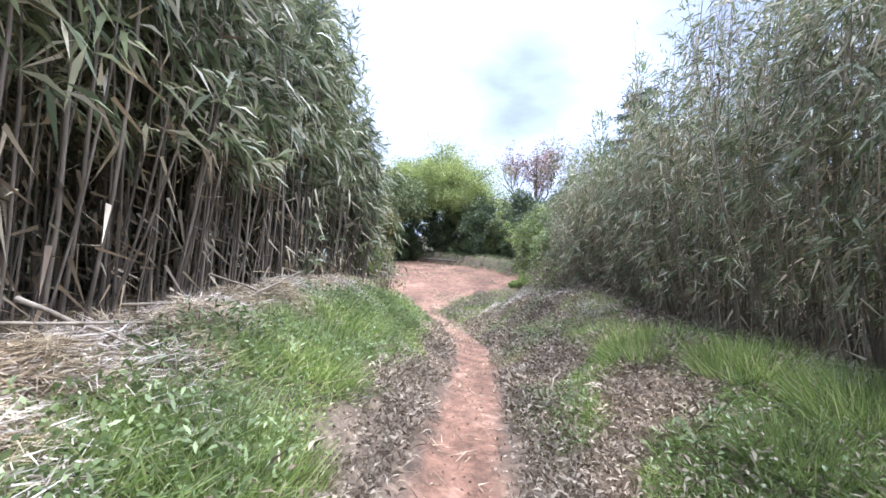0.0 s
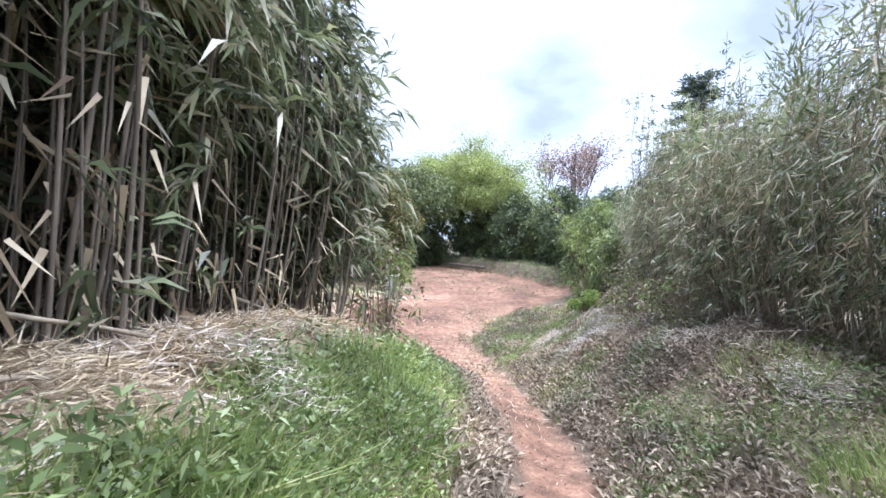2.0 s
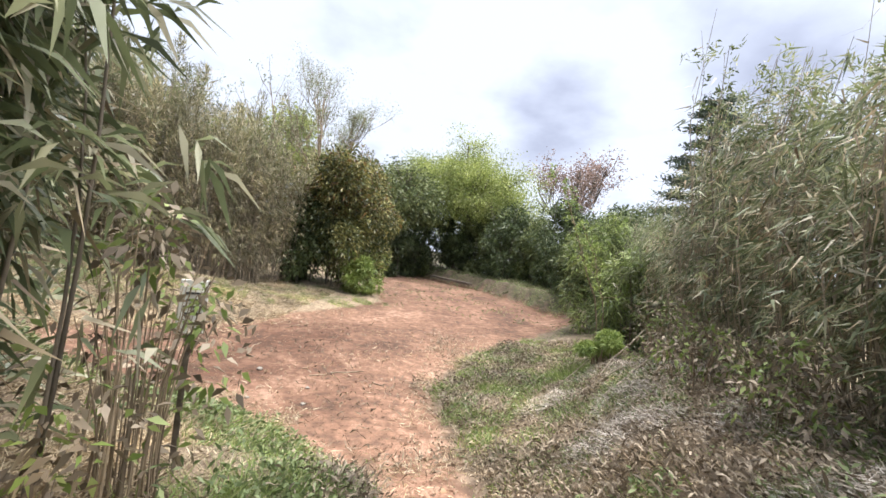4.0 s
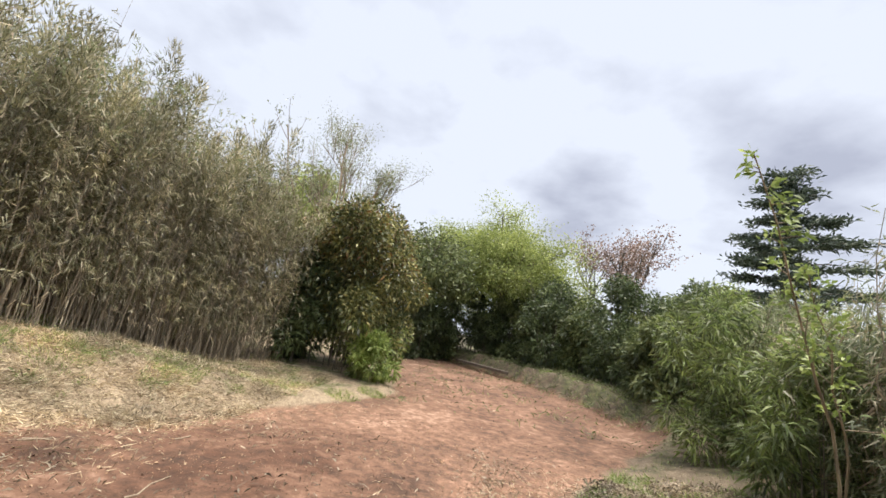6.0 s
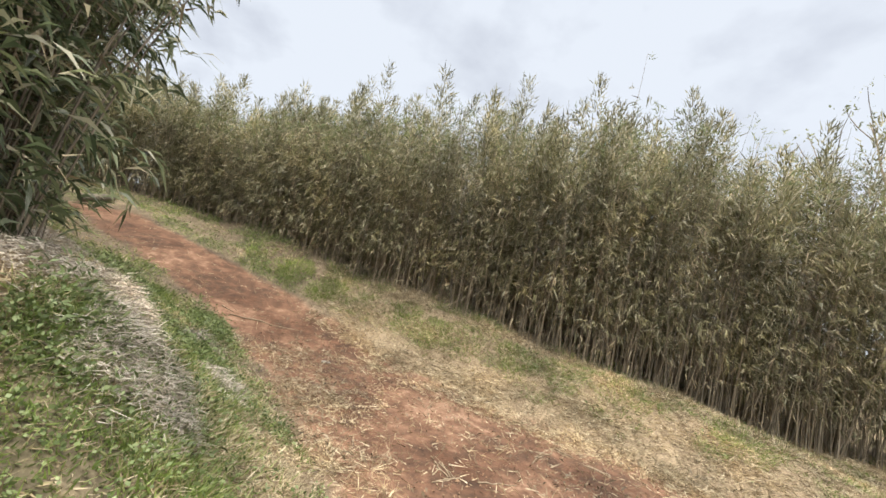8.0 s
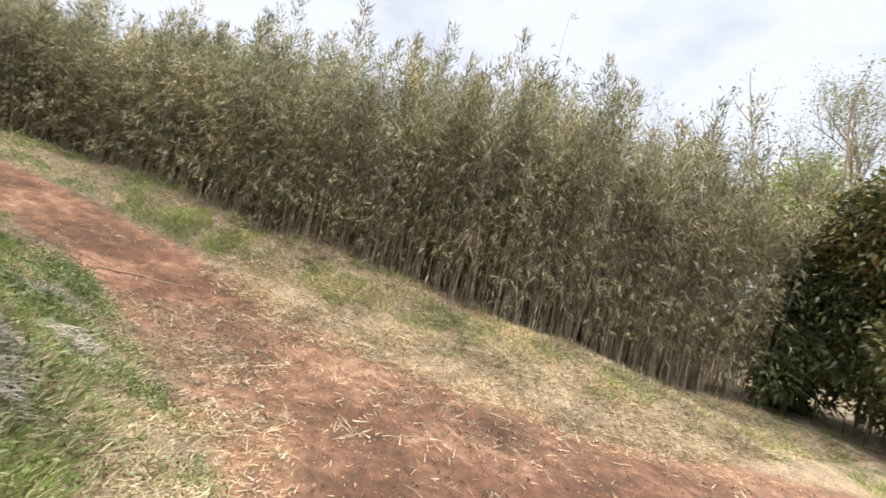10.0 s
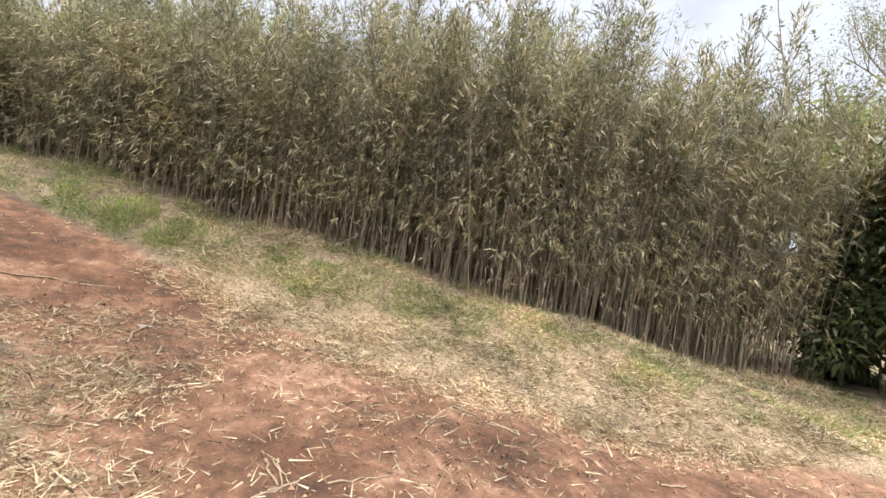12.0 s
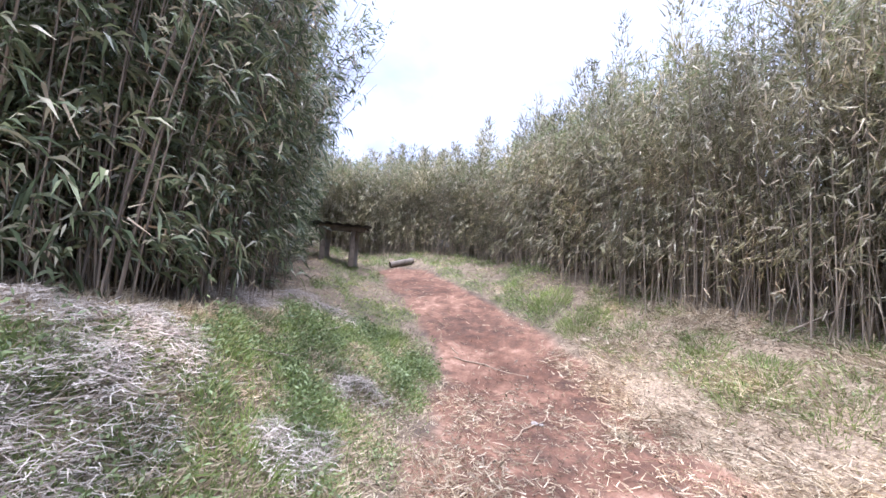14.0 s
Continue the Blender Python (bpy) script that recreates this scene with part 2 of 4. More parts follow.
class Gather:
    """Collects the faces of many small pieces for one mesh."""

    def __init__(self):
        self.v, self.q, self.t, self.n = [], [np.zeros((0, 4), np.int64)], [np.zeros((0, 3), np.int64)], 0

    def add(self, v, q):
        self.v.append(np.asarray(v, np.float32))
        q = np.asarray(q, np.int64) + self.n
        (self.q if q.shape[1] == 4 else self.t).append(q)
        self.n += len(v)

    def mesh(self, name, mat, smooth=False):
        return faces_mesh(name, np.concatenate(self.v), np.concatenate(self.q), mat, smooth, np.concatenate(self.t))


def unit(a):
    return a / np.maximum(np.linalg.norm(a, axis=-1, keepdims=True), 1e-9)


def leaves(g, at, along, length, width, droop=0.25, slim=False):
    """Leaves: a pointed blade each, base at `at`, pointing `along`; slim ones are wedges."""
    n = len(at)
    if not n:
        return
    along = unit(along)
    side = unit(np.cross(along, rng.normal(size=(n, 3))))
    length, width = np.broadcast_to(length, n)[:, None], np.broadcast_to(width, n)[:, None]
    mid = at + along * length * 0.45
    tip = at + along * length
    tip[:, 2] -= (length * droop)[:, 0]
    if slim:
        foot = at + along * length * 0.12
        v = np.stack([foot - side * width * 0.5, foot + side * width * 0.5, tip], 1).reshape(-1, 3)
        g.add(v, np.arange(3 * n).reshape(-1, 3))
        return
    v = np.stack([at, mid - side * width / 2, tip, mid + side * width / 2], 1).reshape(-1, 3)
    g.add(v, np.arange(4 * n).reshape(-1, 4))


def tubes(g, paths, radii, sides=4):
    """paths (n, k, 3), radii (n, k): open tapered tubes."""
    n, k, _ = paths.shape
    t = unit(np.gradient(paths, axis=1))
    ref = np.where(np.abs(t[..., 2:3]) > 0.9, np.array([1.0, 0, 0]), np.array([0, 0, 1.0]))
    a = unit(np.cross(t, ref))
    b = np.cross(t, a)
    th = np.arange(sides) * 2 * np.pi / sides
    ring = paths[:, :, None] + radii[:, :, None, None] * (a[:, :, None] * np.cos(th)[:, None] + b[:, :, None] * np.sin(th)[:, None])
    i, j, s = np.meshgrid(np.arange(n), np.arange(k - 1), np.arange(sides), indexing="ij")
    s2 = (s + 1) % sides
    q = np.stack([(i * k + j) * sides + s, (i * k + j) * sides + s2, (i * k + j + 1) * sides + s2, (i * k + j + 1) * sides + s], -1).reshape(-1, 4)
    g.add(ring.reshape(-1, 3), q)


def thing(name, x, y, z, label, category, group="", kind=""):
    global rng
    rng = np.random.default_rng(int(abs(x * 977 + y * 131) * 10) + 7)
    e = new(name)
    e.location = (x, y, z)
    return tagged(e, label, category, group, kind)


def part(name, me, parent, label="", kind=""):
    o = new(name, me)
    o.parent = parent
    if parent.data is None and parent.parent is None:
        o.matrix_parent_inverse = Matrix.Translation(parent.location).inverted()
    return tagged(o, label, kind=kind)


def shape_mesh(name, bm, mat, smooth=False):
    me = bpy.data.meshes.new(name)
    bm.to_mesh(me)
    bm.free()
    me.materials.append(mat)
    if smooth:
        me.shade_smooth()
    return me


def board(lx, ly, lz, bevel=0.006, rough=0.0):
    bm = bmesh.new()
    bmesh.ops.create_cube(bm, size=1)
    bmesh.ops.scale(bm, vec=(lx, ly, lz), verts=bm.verts)
    bmesh.ops.bevel(bm, geom=bm.edges[:], offset=bevel, segments=1, affect="EDGES")
    for v in bm.verts:
        v.co += Vector(rng.normal(size=3) * rough)
    return bm


# ---- the plan ----
GROVE_L = [(-1.8, -6), (-1.75, 3.0), (-1.55, 5.0), (-1.25, 7.0), (-1.7, 7.4), (-3.4, 7.1), (-5.0, 6.1), (-7.1, 3.3), (-9.6, 0.0), (-11, -2), (-11, -6)]
GROVE_R = [(3.05, -6), (3.05, 6.0), (2.9, 8.5), (3.55, 11.5), (4.4, 14.5), (5.0, 17.5), (6.6, 21), (12, 21), (12, -6)]
CLAY = [(-0.5, 8.4), (-0.2, 10.6), (0.5, 12.9), (2.2, 15.8), (3.8, 18.1), (2.6, 21.8), (0.85, 25.6), (-1.3, 28.9), (-2.6, 31), (-4.6, 31), (-3.6, 24), (-2.2, 17.9), (-3.1, 15.6), (-4.2, 13.3), (-4.9, 12.0),
        (-6.05, 10.75), (-7.1, 9.65), (-8.28, 8.2), (-9.2, 6.4), (-9.95, 4.5), (-10.1, 3.7), (-9.5, 3.5), (-8.9, 4.3), (-7.85, 6.15), (-6.75, 7.6), (-5.25, 8.45), (-4.25, 8.93), (-3.3, 9.35), (-2.6, 9.6), (-1.4, 9.2), (-0.8, 8.6)]
TRAIL = [(0.0, -6, 0.3), (0.05, 0.0, 0.26), (0.14, 2.5, 0.24), (0.36, 4.2, 0.22), (0.48, 6.0, 0.22), (0.30, 7.6, 0.25), (-0.1, 9.0, 0.36), (-0.55, 10.4, 0.5)]


def border(x, y, poly):
    """Distance to a closed outline, negative inside."""
    x, y = np.asarray(x, float), np.asarray(y, float)
    d, ins = np.full(x.shape, 1e9), np.zeros(x.shape, bool)
    for (ax, ay), (bx, by) in zip(poly, poly[1:] + poly[:1]):
        ex, ey = bx - ax, by - ay
        t = np.clip(((x - ax) * ex + (y - ay) * ey) / (ex * ex + ey * ey), 0, 1)
        d = np.minimum(d, np.hypot(x - ax - t * ex, y - ay - t * ey))
        ins ^= ((ay > y) != (by > y)) & (x < ax + (y - ay) * ex / (ey if ey else 1e-9))
    return np.where(ins, -d, d)


def trail_gap(x, y):
    """Distance past the edge of the narrow trail, negative on it."""
    best = np.full(np.shape(x), 1e9)
    for (ax, ay, aw), (bx, by, bw) in zip(TRAIL, TRAIL[1:]):
        t = np.clip(((x - ax) * (bx - ax) + (y - ay) * (by - ay)) / ((bx - ax) ** 2 + (by - ay) ** 2), 0, 1)
        best = np.minimum(best, np.hypot(x - ax - t * (bx - ax), y - ay - t * (by - ay)) - (aw + t * (bw - aw)))
    return best


def ease(a, b, v):
    t = np.clip((v - a) / (b - a), 0, 1)
    return t * t * (3 - 2 * t)


def ripple(x, y, s, seed=0.0):
    """Cheap smooth unevenness, about -1 to 1."""
    return (np.sin(x * s * 1.7 + y * s * 0.9 + seed) + np.sin(x * s * -0.8 + y * s * 2.1 + 1.3 * seed + 2) + np.sin(x * s * 2.9 - y * s * 1.6 + 4 + seed)) / 3


def bare(x, y):
    """1 on the bare clay, 0 off it."""
    d = np.minimum(border(x, y, CLAY) + 0.12 * ripple(x, y, 3.1), trail_gap(x, y) + 0.05 * ripple(x, y, 7.0))
    return 1 - ease(-0.06, 0.12, d - 0.15 * far_bank(x, y))


def far_bank(x, y):
    """1 along the cut bank at the clearing's far edge."""
    return ease(16.5, 18.8, y) * ease(-0.9, 0.1, (x + 1.3) * 0.898 + (y - 28.9) * 0.44)


def height(x, y):
    x, y = np.asarray(x, float), np.asarray(y, float)
    z = -0.5 * ease(2.5, 10, y) + 0.25 * ease(15, 24, y)
    z = z + 0.07 * np.clip(-4 - x, 0, 9) + 0.2 * np.clip(-6.6 - x, 0, 6)
    z = z + 0.95 * ease(1.9, 0.3, border(x, y, GROVE_L)) * (1 - 0.45 * ease(-2.5, -6, x)) * (1 - 0.5 * ease(5.2, 7.2, y) * ease(-3.0, -1.6, x))
    z = z + (0.5 + 0.32 * ease(5, 7, y)) * ease(2.4, 0.6, border(x, y, GROVE_R)) * (1 - 0.65 * ease(9.5, 13.5, y))
    west = ease(-0.3, 0.4, (x + 6) * -0.8 + (y - 10) * 0.6) * (1 - 0.85 * ease(13.6, 16.5, y)) * ease(7.0, 8.5, y - 0.4 * x - 3)
    z = z + 0.5 * ease(-0.1, 1.6, border(x, y, CLAY)) * west
    d = np.minimum(border(x, y, CLAY), trail_gap(x, y))
    z = z + 0.05 * ease(0.0, 0.4, d) + 0.02 * ripple(x, y, 2.3) * ease(-0.1, 0.5, d) + 0.012 * ripple(x, y, 5.0, 3) + 0.022 * ripple(x, y, 11.0, 1) * ease(0.0, 0.3, d)
    return z + (0.5 + 0.1 * ripple(x, y, 1.1, 6)) * ease(0.0, 0.8, border(x, y, CLAY) + 0.22 * ripple(x, y, 2.2, 8)) * far_bank(x, y)


# ---- ground: one sheet to the horizon ----
def spread(lo, hi, step, far):
    inner = np.arange(lo, hi, step)
    out = np.cumsum(step * 1.22 ** np.arange(1, 60))
    out = out[out < far]
    return np.concatenate([lo - out[::-1], inner, hi + out])


gx, gy = spread(-13.5, 5.5, 0.12, 900), spread(-2.0, 31, 0.135, 900)
GX, GY = np.meshgrid(gx, gy)
gv = np.stack([GX, GY, height(GX, GY)], -1).reshape(-1, 3)
gi, gj = np.meshgrid(np.arange(len(gx) - 1), np.arange(len(gy) - 1))
base = gj * len(gx) + gi
gq = np.stack([base, base + 1, base + 1 + len(gx), base + len(gx)], -1).reshape(-1, 4)
ground_me = faces_mesh("ground", gv, gq, GROUND, True)
ground_me.attributes.new("bare_clay", "FLOAT", "POINT").data.foreach_set("value", bare(gv[:, 0], gv[:, 1]).astype(np.float32))
# how far the clay colour is darkened, by place
darkening = ease(0.0, 0.8, -border(gv[:, 0], gv[:, 1], CLAY)) * ease(-0.2, -2.0, gv[:, 0]) * ease(16.0, 13.0, gv[:, 1])
darkening = np.maximum(darkening, 0.6 * ease(13.0, 18.0, gv[:, 1]))
darkening = np.maximum(darkening, 0.38 * ease(8.5, 7.0, gv[:, 1]))
darkening = np.maximum(darkening, 1.0 * ease(0.0, 0.35, -border(gv[:, 0], gv[:, 1], CLAY)) * ease(-4.5, -5.5, gv[:, 0]))
darkening = np.maximum(darkening, 0.75 * ease(-4.6, -6.2, gv[:, 0]) * ease(11.5, 9.5, gv[:, 1]))
# dark soil of the cut bank, with the hedge's shade painted in
darkening = np.maximum(darkening, far_bank(gv[:, 0], gv[:, 1]) * ease(-0.45, 0.0, border(gv[:, 0], gv[:, 1], CLAY)))
ground_me.attributes.new("dark_earth_and_shade", "FLOAT", "POINT").data.foreach_set("value", darkening.astype(np.float32))
ground = tagged(new("ground", ground_me), "reddish clay and litter covered sloping ground of the clearing", "ground", kind="structure")


# ---- bamboo ----
def along_line(line, n):
    """n random points on a polyline with their outward normals (to the right of its direction)."""
    p = np.array(line, float)
    seg = np.diff(p, axis=0)
    ln = np.hypot(*seg.T)
    k = rng.choice(len(seg), n, p=ln / ln.sum())
    t = rng.random(n)[:, None]
    out = np.stack([seg[k, 1], -seg[k, 0]], -1) / ln[k][:, None]
    return p[k] + t * seg[k], out


def thicket(label, line, canes, tall, depth, overhang, leaf_from, leaves_per_cane, leaf_len, tall_at=None, group="", tips=0.14, sprawl=0.16, lean=0.06, culm_r=0.009, single=0, bulge=0.0, sheaths=10, reach_at=None, slim=True, spires=0, leaf=None, culm=CULM, hang=0.25):
    """A bamboo stand along a line, its face to the right of the line's direction."""
    at, out = along_line(line, canes)
    back = rng.random(canes) ** 1.35 * depth
    xy = at - out * back[:, None] + rng.normal(size=(canes, 2)) * 0.08
    z0 = height(xy[:, 0], xy[:, 1])
    h = tall * rng.uniform(0.72, 1.08, canes)
    if tall_at is not None:
        h = h * tall_at(xy[:, 0], xy[:, 1])
    h *= np.where(rng.random(canes) < 0.09, rng.uniform(1.05, 1.2, canes), 1.0)
    h *= 1 + 0.10 * ripple(xy[:, 0], xy[:, 1], 1.9, 5)
    k = 7
    s = np.linspace(0, 1, k)
    bend = overhang * rng.uniform(0.3, 1.25, canes) * np.clip(1.1 - back / depth, 0.1, 1)
    bend = bend * (1 + 0.45 * ripple(xy[:, 0], xy[:, 1], 1.3, 9))
    if reach_at is not None:
        bend = bend * reach_at(xy[:, 0], xy[:, 1])
    side = rng.normal(size=(canes, 2)) * lean
    curve = (1 - bulge) * s**2.2 + bulge * (1.9 * s - 2.5 * s**2.4)
    drift = out[:, None] * (bend[:, None] * curve)[..., None] + side[:, None] * (h[:, None] * s)[..., None]
    paths = np.concatenate([xy[:, None] + drift, (z0[:, None] - 0.03 + h[:, None] * (s - 0.09 * (bend / np.maximum(h, 0.1))[:, None] * s**3))[..., None]], -1)
    r = culm_r * rng.uniform(0.6, 1.25, canes)[:, None] * (1 - 0.72 * s)[None]
    root = thing("bamboo_thicket", *at[0], float(height(*at[0])), label, "bamboo", group)
    order = np.argsort(back)
    own, rest = order[:single], order[single:]
    for i in own:
        g = Gather()
        tubes(g, paths[i : i + 1], r[i : i + 1], 5)
        part("culm", g.mesh("culm", culm, True), root)
    g = Gather()
    tubes(g, paths[rest][:, [0, 2, 4, 6]], r[rest][:, [0, 2, 4, 6]], 4)
    part("cane_stand", g.mesh("cane_stand", culm, True), root, "dense dry tan culms", "stuff")
    # leaves, in fans of six on short side twigs
    fan = 6
    ns = canes * leaves_per_cane // fan
    odds = np.exp(0.9 * ripple(xy[:, 0], xy[:, 1], 2.9, 3) + 0.7 * ripple(xy[:, 0], xy[:, 1], 7.3, 1))
    c = rng.choice(canes, ns, p=odds / odds.sum())
    f = leaf_from[0] + (1.0 - leaf_from[0]) * rng.random(ns) ** leaf_from[1]
    f = np.clip(f, 0, 0.995) * (k - 1)
    lo = f.astype(int)
    p = paths[c, lo] + (paths[c, np.minimum(lo + 1, k - 1)] - paths[c, lo]) * (f - lo)[:, None]
    f /= k - 1
    reach = sprawl * (1.15 - 0.75 * f)
    p = p + rng.normal(size=(ns, 3)) * reach[:, None] * np.array([1, 1, 0.7])
    o3 = np.concatenate([out[c], np.zeros((ns, 1))], -1)
    along = rng.normal(size=(ns, 3)) * np.array([0.8, 0.8, 0.5]) + 0.7 * o3 + np.array([0, 0, -hang])
    up = f > 1 - tips
    along[up] = rng.normal(size=(up.sum(), 3)) * 0.35 + np.array([0, 0, 0.95])
    n, up = ns * fan, np.repeat(up, fan)
    along = unit(np.repeat(along, fan, 0))
    p = np.repeat(p, fan, 0) + along * rng.uniform(-0.5, 0.5, n)[:, None] * leaf_len + rng.normal(size=(n, 3)) * 0.012
    along = along + rng.normal(size=(n, 3)) * 0.42
    L = leaf_len * rng.uniform(0.55, 1.35, n)
    for name, pick, mat, text in (("leaves", ~up, leaf or BAMBOO_LEAF, "drooping olive and straw-coloured leaves"), ("tip_leaves", up, BAMBOO_TIP, "upright pale green shoot tips")):
        g = Gather()
        leaves(g, p[pick], along[pick], L[pick], L[pick] * (0.1 if slim else 0.12) + 0.0045, 0.38, slim or name == "tip_leaves")
        part(name, g.mesh(name, mat), root, text, "stuff")
    # slender shoot tips that stand over the rest
    if spires:
        g = Gather()
        for i in rng.choice(canes, spires, replace=False):
            m, top = 230, paths[i, -1]
            u = rng.random(m)
            ring = rng.normal(size=(m, 2)) * (0.045 + 0.10 * (1 - u) ** 1.4)[:, None]
            at = top + np.stack([ring[:, 0] + side[i, 0] * u * 0.9, ring[:, 1] + side[i, 1] * u * 0.9, (u - 0.62) * rng.uniform(0.85, 1.35)], -1)
            leaves(g, at, np.stack([ring[:, 0] * 4, ring[:, 1] * 4, np.full(m, 0.8)], -1) + rng.normal(size=(m, 3)) * 0.28, rng.uniform(0.09, 0.2, m), 0.022, 0.05, True)
        part("shoot_fringe", g.mesh("shoot_fringe", leaf or BAMBOO_TIP), root, "slender pale shoot tips", "stuff")
    # dead leaves and torn sheaths that hang on the stems
    n = canes * sheaths
    c, f = rng.integers(0, canes, n), rng.uniform(0.05, 0.95, n) * (k - 1)
    lo = f.astype(int)
    p = paths[c, lo] + (paths[c, np.minimum(lo + 1, k - 1)] - paths[c, lo]) * (f - lo)[:, None] + rng.normal(size=(n, 3)) * 0.03
    g = Gather()
    L = leaf_len * rng.uniform(0.7, 1.7, n)
    leaves(g, p, rng.normal(size=(n, 3)) * 0.6 + np.concatenate([out[c] * 0.4, np.full((n, 1), -0.4)], -1), L, L * 0.08 + 0.004, 0.3, True)
    part("dead_leaves", g.mesh("dead_leaves", STRAW), root, "pale dead leaves hanging on the stems", "stuff")
    return root



THICKETS = "bamboo thickets round the clearing"
W_LINE = [(-9.4, -3.0), (-10.6, 0.7), (-11.5, 3.15), (-11.6, 5.3), (-9.95, 7.5), (-8.95, 9.15), (-8.42, 10.5), (-7.7, 11.73), (-6.6, 13.0), (-6.1, 15.0), (-5.25, 17.9)]
thicket("tall olive bamboo thicket with bare tan stems at its foot", W_LINE, 4600, 3.75, 2.2, 0.35, (0.18, 0.95), 120, 0.118, lambda x, y: 0.70 + 0.31 * ease(6.0, 12.0, y) + 0.13 * ease(12.5, 14.5, y), THICKETS, sprawl=0.17, single=100, spires=430, culm_r=0.0075, lean=0.085, sheaths=9, leaf=BANK_LEAF, tips=0.09)
thicket("dark bamboo stand behind the bank's thicket", [(-11.2, -3.0), (-13.1, 2.6), (-13.4, 5.4), (-11.6, 8.3), (-10.0, 11.4), (-8.1, 14.2), (-7.1, 17.0)], 900, 3.2, 1.2, 0.2, (0.0, 1.35), 72, 0.22, lambda x, y: 0.70 + 0.31 * ease(6.0, 12.0, y) + 0.13 * ease(12.5, 14.5, y), THICKETS, sprawl=0.3, sheaths=4)
L_EAST = [(-1.75, -4.0), (-1.75, 3.0), (-1.55, 5.0), (-1.3, 6.75)]
thicket("dense grey-brown bamboo thicket overhanging the narrow trail", L_EAST, 850, 4.0, 1.7, 0.66, (0.34, 0.8), 205, 0.165, lambda x, y: 1.0 - 0.36 * ease(5.3, 7.2, y), THICKETS, sprawl=0.2, culm_r=0.010, single=150, bulge=0.62, lean=0.035, sheaths=14, slim=False, culm=OLD_CULM, reach_at=lambda x, y: 1.0 - 0.7 * ease(5.6, 7.0, y))
L_NORTH = [(-1.8, 7.1), (-3.4, 7.1), (-5.0, 6.1), (-7.1, 3.3), (-9.6, 0.0)]
thicket("dark green bamboo thicket leaning over the grassy bank", L_NORTH, 1300, 4.6, 2.6, 0.9, (0.07, 0.95), 150, 0.165, lambda x, y: 0.55 + 0.51 * ease(-1.6, -3.2, x) - 0.27 * ease(-5, -9, x), THICKETS, sprawl=0.24, culm_r=0.009, single=60, sheaths=10, slim=False, leaf=SHADE_LEAF, culm=OLD_CULM, hang=-0.05, reach_at=lambda x, y: (0.15 + 0.85 * ease(-2.0, -3.4, x)) * (1 - 0.6 * ease(-5.6, -7.0, x)))
thicket("dark bamboo stand in the heart of the thicket", [(-3.2, 4.6), (-5.5, 3.0), (-8.5, -0.6)], 500, 4.0, 1.5, 0.3, (0.02, 1.0), 70, 0.22, None, THICKETS, sprawl=0.3)
R_LINE = [(6.6, 21), (5.0, 17.5), (4.4, 14.5), (3.55, 11.5), (2.9, 8.5), (3.05, 6.0), (3.05, -4.0)]
thicket("rounded grey-green bamboo thicket beside the trail", R_LINE, 2200, 3.75, 1.7, 0.72, (0.12, 0.8), 125, 0.13, lambda x, y: 1.12 - 0.36 * ease(4.3, 7.6, y) + 0.18 * ease(9.0, 10, y) - 0.25 * ease(11.5, 13.5, y), THICKETS, sprawl=0.23, single=80, bulge=0.6, lean=0.08, sheaths=22, spires=30)
thicket("dark bamboo stand deeper beside the trail", [(5.2, 9.5), (4.7, 6), (4.7, -4)], 500, 3.6, 1.2, 0.3, (0.02, 1.0), 60, 0.22, None, THICKETS, sprawl=0.3)


# ---- trees and shrubs ----
def branches(g, start, way, length, radius, levels, ends, spread=0.55, forks=4, lift=0.12, shrink=0.62, sides=5):
    """A limb with forks; the outer ends are gathered for leaves."""
    k = 5
    pts, p, d = [np.array(start, float)], np.array(start, float), unit(np.array(way, float))
    for _ in range(k - 1):
        d = unit(d + rng.normal(size=3) * 0.13 + np.array([0, 0, lift * 0.4]))
        p = p + d * length / (k - 1)
        pts.append(p)
    path = np.array(pts)
    tubes(g, path[None], np.linspace(radius, radius * 0.55, k)[None], sides)
    if levels == 0:
        ends.append((path[-1], d))
        ends.append((path[-3], d))
        return
    for _ in range(forks):
        f = rng.uniform(0.4, 1.0)
        at = path[min(int(f * (k - 1)), k - 1)]
        turn = unit(d + rng.normal(size=3) * spread + np.array([0, 0, lift]))
        branches(g, at, turn, length * shrink * rng.uniform(0.75, 1.2), radius * 0.5, levels - 1, ends, spread, forks, lift, shrink, max(3, sides - 1))


